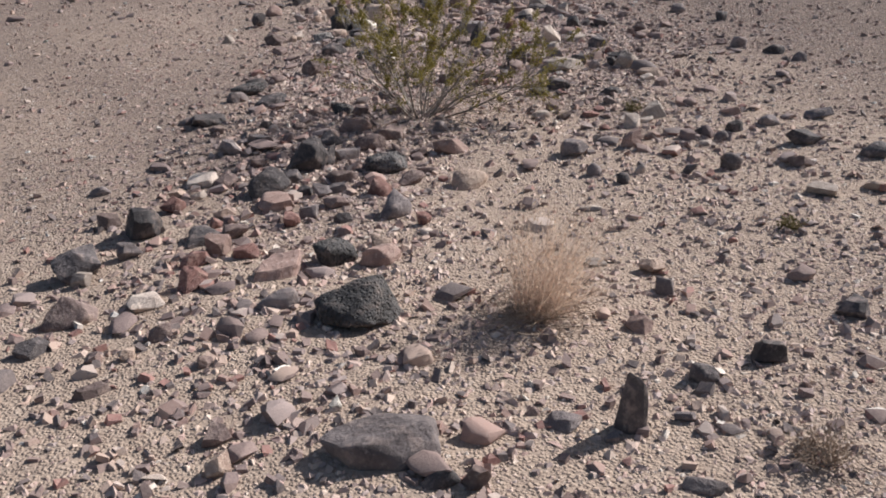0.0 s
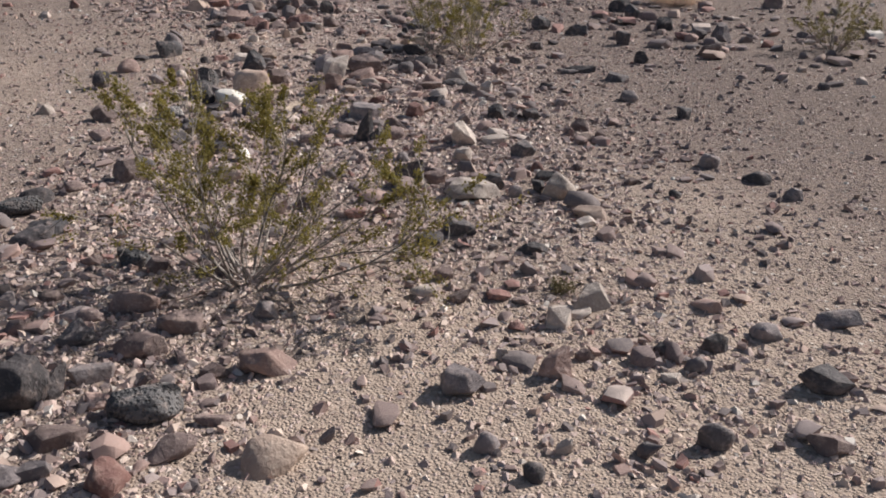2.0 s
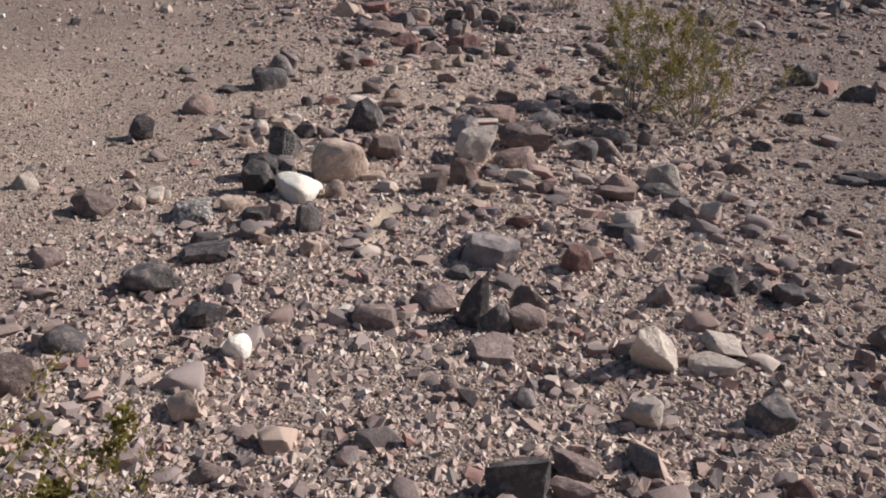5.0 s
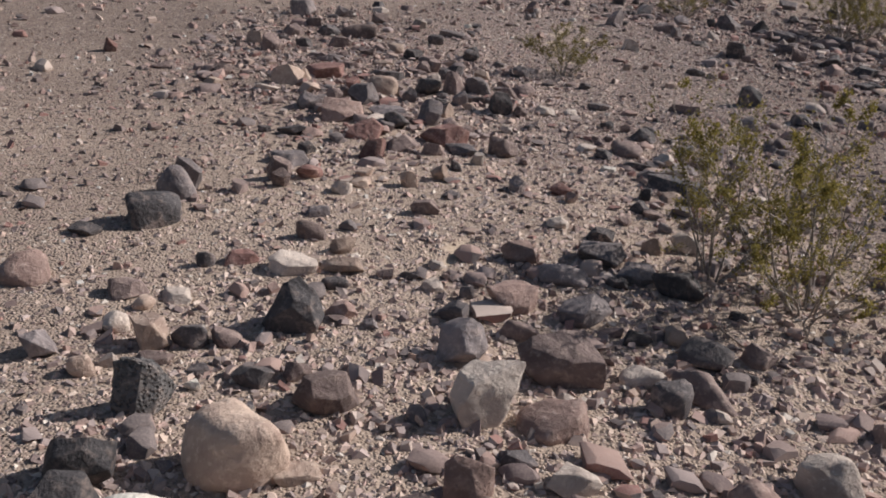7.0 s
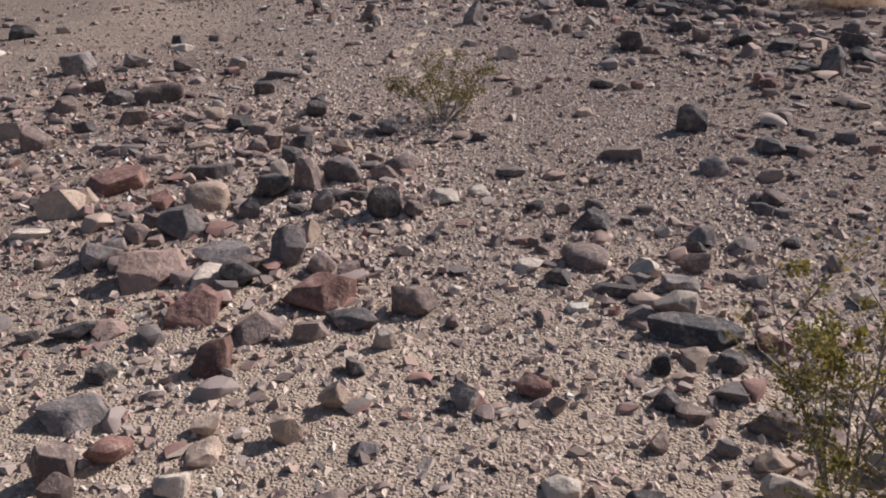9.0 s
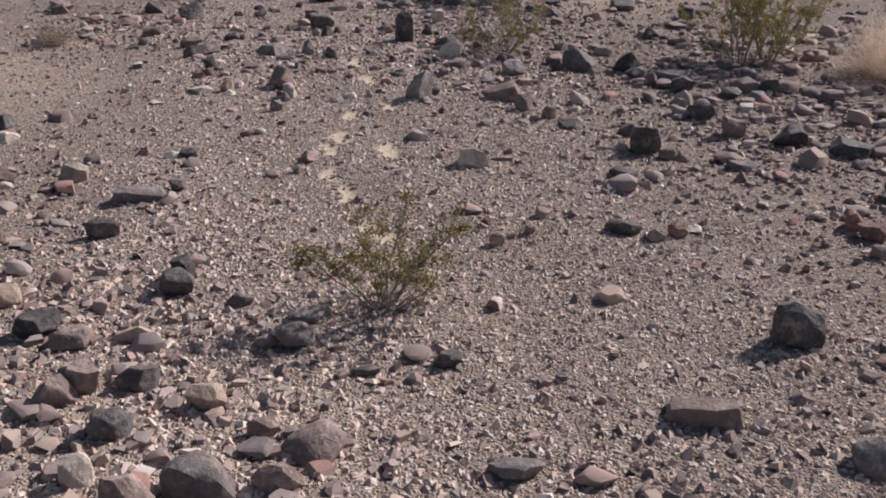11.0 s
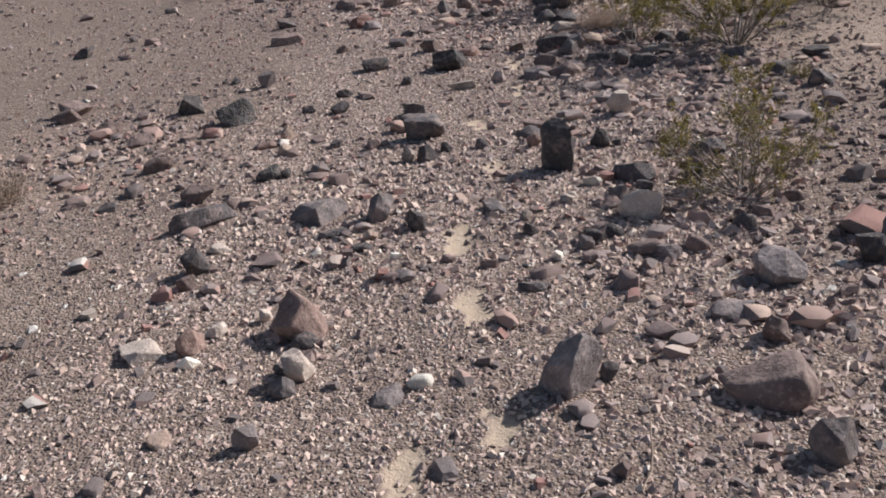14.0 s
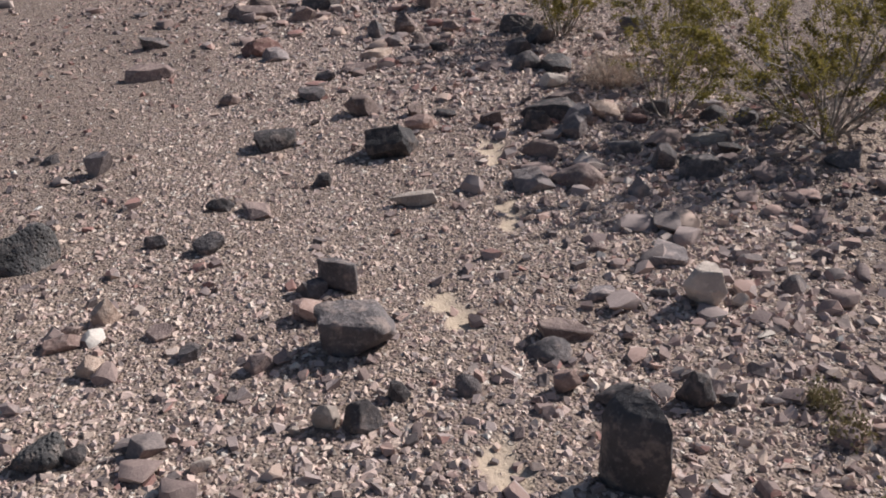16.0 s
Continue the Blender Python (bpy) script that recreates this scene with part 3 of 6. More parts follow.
stone(-0.21, 4.74, 0.175, 0.087, 0.076, 10, "brown", "angular")
stone(1.88, 4.80, 0.113, 0.091, 0.053, -28, "grey", "round")
stone(-0.44, 4.81, 0.133, 0.106, 0.074, 27, "dark", "angular")
stone(-0.81, 4.86, 0.129, 0.103, 0.052, 23, "dark", "angular")
stone(-0.66, 4.87, 0.076, 0.061, 0.051, 21, "brown", "angular")
stone(2.18, 4.90, 0.159, 0.123, 0.064, -26, "grey", "round")
stone(1.04, 4.91, 0.061, 0.049, 0.028, -8, "red", "angular")
stone(-0.12, 4.91, 0.156, 0.080, 0.070, 9, "brown", "angular")
stone(1.19, 4.93, 0.089, 0.082, 0.072, -12, "pale", "angular")
stone(-0.44, 4.98, 0.109, 0.055, 0.041, 25, "brown", "round")
stone(1.24, 5.00, 0.162, 0.066, 0.026, -10, "pale", "slab")
stone(0.15, 5.02, 0.098, 0.078, 0.056, 12, "grey", "round")
stone(1.33, 5.04, 0.136, 0.109, 0.087, -12, "pale", "angular")
stone(-0.32, 5.07, 0.188, 0.151, 0.081, 22, "pink", "round")
stone(1.08, 5.10, 0.076, 0.046, 0.023, -8, "brown", "slab")
stone(-1.10, 5.10, 0.082, 0.051, 0.044, 22, "brown", "angular")
stone(0.85, 5.12, 0.091, 0.054, 0.048, -3, "brown", "angular")
stone(1.00, 5.14, 0.098, 0.073, 0.028, -1, "red", "slab")
stone(-0.64, 5.15, 0.096, 0.048, 0.042, 27, "brown", "angular")
stone(0.72, 5.18, 0.102, 0.062, 0.041, 8, "pale", "round")
stone(-0.84, 5.19, 0.083, 0.051, 0.045, 18, "dark", "angular")
stone(0.80, 5.33, 0.076, 0.061, 0.061, 5, "brown", "angular")
stone(-0.09, 5.38, 0.144, 0.072, 0.063, 7, "brown", "angular")
stone(-1.22, 5.39, 0.210, 0.277, 0.066, 22, "dark", "slab")
stone(-0.32, 5.43, 0.105, 0.065, 0.057, 10, "brown", "angular")
stone(-0.60, 5.49, 0.085, 0.045, 0.039, 24, "brown", "angular")
stone(-0.43, 5.50, 0.139, 0.111, 0.063, 15, "lava", "round")
stone(1.17, 5.53, 0.135, 0.081, 0.037, -5, "dark", "slab")
stone(0.76, 5.70, 0.129, 0.091, 0.037, 5, "dark", "slab")
stone(-0.93, 5.74, 0.193, 0.097, 0.072, 12, "dark", "round")
stone(0.88, 5.79, 0.158, 0.104, 0.064, 2, "dark", "angular")
stone(1.45, 5.83, 0.092, 0.073, 0.038, -11, "pale", "angular")
stone(-0.93, 5.89, 0.203, 0.177, 0.059, 26, "black", "slab")
stone(-1.17, 5.92, 0.129, 0.074, 0.065, 19, "grey", "angular")
stone(1.49, 5.94, 0.162, 0.138, 0.047, -15, "tan", "slab")
stone(0.53, 6.00, 0.091, 0.073, 0.058, 11, "red", "angular")
stone(-0.26, 6.00, 0.056, 0.049, 0.043, 31, "pink", "angular")
stone(0.42, 6.05, 0.103, 0.082, 0.043, 11, "red", "angular")
stone(0.05, 6.11, 0.131, 0.089, 0.078, 22, "brown", "angular")
stone(-1.14, 6.13, 0.229, 0.133, 0.076, 18, "lava", "round")
stone(1.94, 6.18, 0.064, 0.051, 0.036, -19, "dark", "round")
stone(2.53, 6.21, 0.102, 0.070, 0.061, -26, "grey", "angular")
stone(0.21, 6.21, 0.152, 0.076, 0.057, 18, "brown", "round")
stone(0.57, 6.24, 0.069, 0.051, 0.045, 9, "grey", "angular")
stone(1.18, 6.26, 0.083, 0.067, 0.064, -6, "grey", "round")
stone(1.40, 6.26, 0.181, 0.145, 0.116, -11, "pale", "angular")
stone(-1.12, 6.29, 0.182, 0.091, 0.068, 26, "dark", "round")
stone(0.98, 6.30, 0.282, 0.302, 0.081, -1, "pale", "slab")
stone(1.30, 6.32, 0.068, 0.054, 0.058, -8, "dark", "angular")
stone(1.09, 6.38, 0.105, 0.084, 0.074, -4, "black", "angular")
stone(-0.07, 6.39, 0.100, 0.055, 0.041, 23, "brown", "round")
stone(1.78, 6.39, 0.078, 0.063, 0.036, -15, "brown", "angular")
stone(-0.99, 6.45, 0.121, 0.067, 0.050, 23, "brown", "round")
stone(0.67, 6.47, 0.155, 0.124, 0.139, 6, "dark", "angular")
stone(2.44, 6.47, 0.148, 0.078, 0.058, -24, "dark", "round")
stone(1.36, 6.51, 0.108, 0.086, 0.044, -9, "black", "angular")
stone(0.80, 6.51, 0.111, 0.075, 0.066, 3, "brown", "angular")
stone(0.80, 6.61, 0.124, 0.099, 0.057, 3, "brown", "angular")
stone(-0.75, 6.62, 0.163, 0.131, 0.107, 32, "brown", "angular")
stone(-0.25, 6.63, 0.097, 0.107, 0.079, 24, "tan", "round")
stone(1.34, 6.64, 0.070, 0.056, 0.054, -8, "red", "round")
stone(1.55, 6.66, 0.071, 0.049, 0.037, -13, "brown", "round")
stone(2.28, 6.75, 0.120, 0.102, 0.076, -21, "grey", "round")
stone(-0.75, 6.85, 0.152, 0.122, 0.067, 30, "dark", "round")
stone(0.64, 6.89, 0.079, 0.058, 0.050, 6, "grey", "angular")
stone(0.96, 6.89, 0.107, 0.086, 0.078, 0, "pale", "angular")
stone(0.42, 6.91, 0.059, 0.053, 0.039, 10, "brown", "round")
stone(1.30, 6.95, 0.143, 0.115, 0.081, -7, "dark", "angular")
stone(-0.24, 6.95, 0.088, 0.071, 0.068, 21, "white", "round")
stone(-0.43, 7.11, 0.166, 0.145, 0.067, 23, "black", "angular")
stone(0.50, 7.14, 0.149, 0.148, 0.043, 8, "brown", "slab")
stone(0.99, 7.18, 0.155, 0.124, 0.141, -1, "pale", "angular")
stone(1.17, 7.21, 0.164, 0.107, 0.045, -4, "pale", "slab")
stone(0.11, 7.23, 0.146, 0.117, 0.059, 14, "brown", "angular")
stone(1.80, 7.27, 0.078, 0.062, 0.065, -14, "brown", "angular")
stone(1.70, 7.28, 0.132, 0.080, 0.053, -13, "tan", "round")
stone(-0.69, 7.29, 0.222, 0.120, 0.090, 26, "dark", "round")
stone(0.49, 7.31, 0.112, 0.090, 0.085, 8, "dark", "angular")
stone(0.41, 7.32, 0.106, 0.060, 0.188, 9, "black", "round")
stone(-1.12, 7.32, 0.129, 0.074, 0.065, 21, "brown", "angular")
stone(1.20, 7.33, 0.148, 0.148, 0.043, -4, "pale", "slab")
stone(0.58, 7.35, 0.136, 0.093, 0.069, 6, "brown", "round")
stone(1.63, 7.38, 0.069, 0.055, 0.057, -11, "brown", "angular")
stone(0.27, 7.39, 0.160, 0.128, 0.068, 11, "brown", "round")
stone(0.58, 7.43, 0.127, 0.102, 0.105, 6, "brown", "angular")
stone(1.72, 7.52, 0.123, 0.085, 0.075, -12, "brown", "angular")
stone(-0.62, 7.56, 0.202, 0.148, 0.061, 37, "dark", "slab")
stone(1.01, 7.61, 0.103, 0.070, 0.062, -1, "brown", "angular")
stone(0.31, 7.64, 0.106, 0.070, 0.029, 8, "dark", "slab")
stone(-0.68, 7.67, 0.119, 0.053, 0.048, 40, "dark", "angular")
stone(-0.27, 7.69, 0.092, 0.063, 0.055, 26, "tan", "angular")
stone(-0.47, 7.71, 0.087, 0.047, 0.041, 31, "pink", "angular")
stone(1.45, 7.75, 0.126, 0.101, 0.068, -8, "dark", "angular")
stone(1.23, 7.76, 0.126, 0.101, 0.089, -4, "black", "angular")
stone(1.33, 7.80, 0.080, 0.059, 0.051, -6, "dark", "angular")
stone(0.71, 7.80, 0.122, 0.097, 0.083, 3, "red", "angular")
stone(0.39, 7.82, 0.224, 0.215, 0.089, 4, "grey", "slab")
stone(2.45, 7.84, 0.095, 0.100, 0.075, -18, "black", "round")
stone(-1.25, 7.85, 0.181, 0.145, 0.096, 29, "brown", "angular")
stone(-0.57, 7.90, 0.119, 0.095, 0.064, 33, "dark", "angular")
stone(-0.35, 7.90, 0.122, 0.098, 0.111, 27, "dark", "angular")
stone(-0.85, 7.91, 0.196, 0.207, 0.057, 39, "speckled", "slab")
stone(-1.13, 7.95, 0.100, 0.064, 0.056, 41, "tan", "angular")
stone(0.77, 7.98, 0.072, 0.053, 0.046, -7, "tan", "angular")
stone(0.35, 7.99, 0.178, 0.067, 0.014, 5, "grey", "slab")
stone(-1.69, 8.02, 0.126, 0.101, 0.069, 33, "pale", "angular")
stone(-0.72, 8.04, 0.131, 0.084, 0.053, 34, "tan", "angular")
stone(-1.08, 8.05, 0.083, 0.080, 0.060, 39, "pale", "round")
stone(1.69, 8.08, 0.095, 0.057, 0.050, -10, "grey", "angular")
stone(-1.06, 8.09, 0.053, 0.043, 0.049, 40, "pale", "angular")
stone(1.16, 8.12, 0.069, 0.043, 0.037, -3, "white", "angular")
stone(0.46, 8.14, 0.122, 0.079, 0.049, 1, "red", "angular")
stone(0.86, 8.16, 0.146, 0.112, 0.047, 1, "dark", "slab")
stone(0.33, 8.24, 0.083, 0.067, 0.038, 5, "grey", "angular")
stone(0.87, 8.25, 0.125, 0.100, 0.073, -11, "pale", "round")
stone(-0.52, 8.27, 0.201, 0.265, 0.087, 27, "white", "round")
stone(1.18, 8.27, 0.067, 0.088, 0.021, -19, "white", "slab")
stone(-0.72, 8.29, 0.150, 0.120, 0.137, 31, "black", "angular")
stone(-0.37, 8.30, 0.094, 0.076, 0.073, 23, "tan", "round")
stone(2.20, 8.32, 0.125, 0.100, 0.077, -16, "grey", "round")
stone(0.71, 8.33, 0.115, 0.070, 0.032, -6, "pink", "slab")
stone(0.07, 8.33, 0.063, 0.049, 0.018, 11, "grey", "slab")
stone(0.42, 8.41, 0.043, 0.035, 0.040, 2, "tan", "angular")
stone(-0.78, 8.45, 0.176, 0.144, 0.126, 32, "black", "angular")
stone(0.03, 8.45, 0.127, 0.102, 0.088, 12, "brown", "angular")
stone(1.22, 8.47, 0.092, 0.074, 0.084, -19, "pale", "angular")
stone(1.11, 8.48, 0.123, 0.081, 0.071, -2, "grey", "angular")
stone(0.75, 8.48, 0.057, 0.046, 0.052, -7, "brown", "angular")
stone(0.26, 8.52, 0.117, 0.091, 0.034, 6, "tan", "slab")
stone(-0.44, 8.58, 0.262, 0.210, 0.173, 22, "tan", "round")
stone(-0.29, 8.58, 0.139, 0.068, 0.035, 19, "tan", "slab")
stone(0.51, 8.59, 0.115, 0.061, 0.053, 5, "brown", "angular")
stone(0.14, 8.60, 0.129, 0.104, 0.118, 8, "pink", "angular")
stone(3.70, 8.61, 0.091, 0.056, 0.049, -24, "dark", "angular")
stone(0.82, 8.62, 0.191, 0.127, 0.053, 2, "brown", "slab")
stone(1.67, 8.63, 0.106, 0.053, 0.047, -9, "dark", "angular")
stone(0.39, 8.70, 0.141, 0.102, 0.057, 2, "pale", "angular")
stone(1.01, 8.71, 0.193, 0.110, 0.046, -1, "dark", "slab")
stone(0.84, 8.73, 0.158, 0.127, 0.083, -8, "pink", "round")
stone(0.24, 8.76, 0.110, 0.075, 0.044, 6, "dark", "angular")
stone(-0.78, 8.78, 0.177, 0.142, 0.162, 29, "lava", "angular")
stone(-1.59, 8.87, 0.136, 0.109, 0.121, 39, "dark", "angular")
stone(1.04, 8.87, 0.182, 0.146, 0.112, -12, "pale", "angular")
stone(-1.04, 8.91, 0.081, 0.065, 0.062, 34, "tan", "round")
stone(-0.70, 8.91, 0.054, 0.032, 0.028, 25, "white", "angular")
stone(-0.05, 8.91, 0.061, 0.049, 0.047, 4, "grey", "round")
stone(-0.31, 8.92, 0.191, 0.153, 0.105, 13, "brown", "angular")
stone(0.32, 8.94, 0.201, 0.158, 0.081, -8, "pink", "round")
stone(2.25, 8.96, 0.186, 0.172, 0.054, -15, "dark", "slab")
stone(0.13, 8.96, 0.193, 0.155, 0.176, -2, "pale", "angular")
stone(-1.21, 8.98, 0.118, 0.094, 0.077, 32, "grey", "angular")
stone(-0.99, 8.98, 0.061, 0.045, 0.040, 31, "pale", "angular")
stone(-0.55, 8.99, 0.128, 0.102, 0.058, 20, "dark", "angular")
stone(-0.72, 9.01, 0.077, 0.067, 0.022, 24, "grey", "slab")
stone(-0.88, 9.03, 0.142, 0.062, 0.027, 28, "brown", "slab")
stone(-0.43, 9.04, 0.083, 0.067, 0.052, 16, "brown", "angular")
stone(0.35, 9.11, 0.074, 0.043, 0.038, -8, "pale", "angular")
stone(-0.93, 9.13, 0.120, 0.097, 0.093, 28, "tan", "angular")
stone(0.80, 9.14, 0.060, 0.036, 0.032, -21, "pale", "angular")
stone(0.65, 9.16, 0.119, 0.096, 0.092, -17, "dark", "round")
stone(-0.82, 9.17, 0.119, 0.096, 0.074, 25, "dark", "angular")
stone(-1.08, 9.18, 0.097, 0.077, 0.060, 31, "pale", "round")
stone(1.27, 9.18, 0.101, 0.081, 0.065, -15, "brown", "round")
stone(1.39, 9.19, 0.139, 0.069, 0.061, -5, "brown", "angular")
stone(-0.71, 9.20, 0.103, 0.082, 0.053, 22, "brown", "round")
stone(1.92, 9.23, 0.173, 0.086, 0.036, -10, "dark", "slab")
stone(0.76, 9.26, 0.216, 0.134, 0.087, -18, "brown", "round")
stone(0.02, 9.28, 0.159, 0.127, 0.131, 2, "grey", "angular")
stone(2.02, 9.29, 0.267, 0.101, 0.055, -11, "dark", "slab")
stone(0.58, 9.30, 0.148, 0.119, 0.062, -14, "pale", "round")
stone(0.33, 9.30, 0.283, 0.227, 0.141, -7, "brown", "angular")
stone(-1.06, 9.34, 0.079, 0.063, 0.041, 28, "tan", "round")
stone(-0.55, 9.36, 0.202, 0.162, 0.172, 17, "black", "angular")
stone(1.03, 9.38, 0.036, 0.034, 0.030, -16, "pale", "angular")
stone(0.90, 9.39, 0.074, 0.038, 0.033, -13, "dark", "angular")
stone(0.47, 9.40, 0.056, 0.028, 0.025, -10, "brown", "angular")
stone(-0.30, 9.40, 0.057, 0.046, 0.030, 10, "grey", "angular")
stone(-1.54, 9.41, 0.185, 0.149, 0.095, 33, "pink", "round")
stone(-1.15, 9.42, 0.146, 0.117, 0.061, 29, "brown", "angular")
stone(-0.99, 9.44, 0.098, 0.119, 0.028, 26, "pale", "slab")
stone(-0.42, 9.45, 0.116, 0.065, 0.057, 13, "pink", "angular")
stone(0.18, 9.49, 0.142, 0.073, 0.057, -2, "brown", "round")
stone(0.78, 9.49, 0.176, 0.141, 0.078, -17, "dark", "round")
stone(-0.05, 9.53, 0.110, 0.088, 0.068, 3, "dark", "angular")
stone(0.95, 9.54, 0.120, 0.096, 0.070, -21, "brown", "angular")
stone(0.57, 9.56, 0.098, 0.057, 0.050, -6, "dark", "angular")
stone(0.48, 9.60, 0.088, 0.044, 0.038, -4, "brown", "angular")
stone(0.71, 9.61, 0.122, 0.097, 0.057, -15, "tan", "angular")
stone(-0.49, 9.66, 0.106, 0.053, 0.040, 13, "dark", "round")
stone(0.39, 9.67, 0.168, 0.135, 0.094, -7, "grey", "angular")
stone(0.13, 9.69, 0.183, 0.147, 0.093, -1, "pink", "angular")
stone(1.56, 9.70, 0.113, 0.059, 0.052, -6, "dark", "angular")
stone(-1.00, 9.71, 0.072, 0.057, 0.055, 24, "dark", "round")
stone(2.62, 9.71, 0.124, 0.099, 0.101, -16, "black", "angular")
stone(-0.03, 9.73, 0.055, 0.044, 0.050, -1, "grey", "angular")
stone(-0.68, 9.75, 0.180, 0.124, 0.052, 17, "pale", "slab")
stone(-0.16, 9.76, 0.086, 0.069, 0.044, 3, "pale", "angular")
stone(-0.89, 9.77, 0.145, 0.093, 0.042, 21, "red", "slab")
stone(-0.35, 9.80, 0.073, 0.042, 0.037, 10, "brown", "angular")
stone(-0.51, 9.81, 0.175, 0.103, 0.050, 13, "tan", "slab")
stone(-0.26, 9.82, 0.073, 0.039, 0.034, 8, "dark", "angular")
stone(-1.55, 9.84, 0.132, 0.097, 0.038, 30, "dark", "slab")
stone(0.94, 9.89, 0.077, 0.038, 0.034, -12, "dark", "angular")
stone(3.26, 9.90, 0.212, 0.123, 0.108, -18, "brown", "angular")
stone(-0.55, 9.96, 0.102, 0.082, 0.064, 16, "tan", "angular")
stone(-0.18, 9.96, 0.068, 0.065, 0.027, 6, "pale", "slab")
stone(0.31, 9.96, 0.228, 0.097, 0.069, 3, "grey", "round")
stone(0.50, 9.98, 0.089, 0.044, 0.039, -4, "dark", "angular")
stone(0.72, 10.01, 0.200, 0.104, 0.091, 2, "dark", "angular")
stone(-1.36, 10.04, 0.220, 0.176, 0.124, 27, "black", "round")
stone(-0.71, 10.07, 0.123, 0.099, 0.074, 16, "brown", "round")
stone(1.06, 10.07, 0.089, 0.045, 0.039, -13, "brown", "angular")
stone(0.58, 10.08, 0.160, 0.138, 0.065, -10, "grey", "angular")
stone(0.12, 10.14, 0.153, 0.123, 0.072, -1, "pink", "angular")
stone(-0.59, 10.19, 0.081, 0.053, 0.040, 13, "grey", "round")
stone(0.44, 10.21, 0.197, 0.158, 0.085, -7, "grey", "angular")
stone(-0.75, 10.31, 0.097, 0.060, 0.045, 15, "grey", "round")
stone(0.91, 10.34, 0.105, 0.053, 0.046, -10, "dark", "angular")
stone(-1.40, 10.34, 0.175, 0.141, 0.135, 25, "grey", "round")
stone(1.82, 10.35, 0.123, 0.074, 0.065, -8, "dark", "angular")
stone(1.28, 10.35, 0.119, 0.059, 0.052, -16, "brown", "angular")
stone(0.65, 10.41, 0.098, 0.080, 0.070, -6, "tan", "angular")
stone(-1.40, 10.46, 0.122, 0.091, 0.156, 25, "grey", "upright")
stone(0.43, 10.47, 0.126, 0.063, 0.055, -2, "dark", "angular")
stone(0.80, 10.48, 0.149, 0.095, 0.083, -8, "pale", "angular")
stone(-0.33, 10.50, 0.131, 0.071, 0.062, 11, "brown", "angular")
stone(2.64, 10.52, 0.139, 0.112, 0.124, -14, "dark", "angular")
stone(0.24, 10.55, 0.114, 0.100, 0.046, -11, "pale", "angular")
stone(1.08, 10.57, 0.114, 0.082, 0.072, -17, "pale", "angular")
stone(-1.02, 10.60, 0.091, 0.073, 0.083, 18, "brown", "angular")
stone(0.81, 10.61, 0.103, 0.082, 0.042, -26, "tan", "angular")
stone(-0.74, 10.63, 0.097, 0.078, 0.059, 19, "pale", "angular")
stone(0.72, 10.69, 0.070, 0.049, 0.043, -22, "grey", "angular")
stone(3.61, 10.71, 0.208, 0.186, 0.163, -20, "grey", "angular")
stone(-1.06, 10.71, 0.120, 0.096, 0.109, 26, "brown", "angular")
stone(0.54, 10.73, 0.055, 0.073, 0.053, -17, "brown", "angular")
stone(-0.26, 10.74, 0.105, 0.071, 0.030, 4, "grey", "slab")
stone(3.40, 10.76, 0.183, 0.121, 0.106, -18, "grey", "angular")
stone(0.88, 10.76, 0.171, 0.121, 0.049, -25, "brown", "slab")
stone(-0.69, 10.77, 0.109, 0.110, 0.032, 16, "tan", "slab")
stone(-0.94, 10.78, 0.133, 0.107, 0.063, 22, "red", "round")
stone(1.05, 10.79, 0.129, 0.064, 0.027, -29, "dark", "slab")
stone(-0.47, 10.83, 0.089, 0.071, 0.081, 10, "tan", "angular")
stone(0.67, 10.86, 0.108, 0.073, 0.031, -20, "brown", "slab")
stone(-0.70, 10.89, 0.095, 0.076, 0.050, 15, "tan", "angular")
stone(0.29, 10.90, 0.065, 0.061, 0.053, -10, "brown", "angular")
stone(0.61, 10.92, 0.099, 0.079, 0.050, -18, "dark", "angular")
stone(1.34, 10.92, 0.089, 0.059, 0.052, -19, "pale", "angular")
stone(0.03, 10.95, 0.084, 0.067, 0.076, -3, "grey", "angular")
stone(0.81, 10.95, 0.124, 0.087, 0.036, -29, "grey", "slab")
stone(-0.35, 10.97, 0.090, 0.072, 0.082, 6, "tan", "angular")
stone(2.29, 11.00, 0.223, 0.111, 0.097, -11, "dark", "angular")
stone(-1.11, 11.00, 0.193, 0.192, 0.056, 24, "grey", "slab")
stone(0.24, 11.01, 0.110, 0.089, 0.056, -12, "red", "angular")
stone(0.64, 11.09, 0.065, 0.052, 0.059, -23, "black", "angular")
stone(0.86, 11.10, 0.108, 0.087, 0.051, -28, "dark", "angular")
stone(0.75, 11.14, 0.110, 0.119, 0.032, -25, "tan", "slab")
stone(-0.29, 11.15, 0.070, 0.058, 0.051, 5, "dark", "angular")
stone(1.03, 11.19, 0.121, 0.097, 0.060, -31, "red", "angular")
stone(-1.09, 11.21, 0.104, 0.084, 0.056, 27, "dark", "angular")
stone(-0.75, 11.24, 0.145, 0.136, 0.102, 13, "red", "round")
stone(0.80, 11.28, 0.309, 0.132, 0.060, -25, "black", "slab")
stone(3.22, 11.29, 0.194, 0.141, 0.124, -16, "dark", "angular")
stone(-0.21, 11.31, 0.070, 0.056, 0.064, 3, "pale", "angular")
stone(1.21, 11.32, 0.099, 0.131, 0.032, -33, "pale", "slab")
stone(1.99, 11.33, 0.186, 0.154, 0.135, -8, "dark", "angular")
stone(-0.45, 11.41, 0.144, 0.115, 0.066, 9, "brown", "angular")
stone(-0.62, 11.42, 0.187, 0.121, 0.076, 13, "brown", "angular")
stone(0.67, 11.43, 0.123, 0.099, 0.059, -20, "grey", "angular")
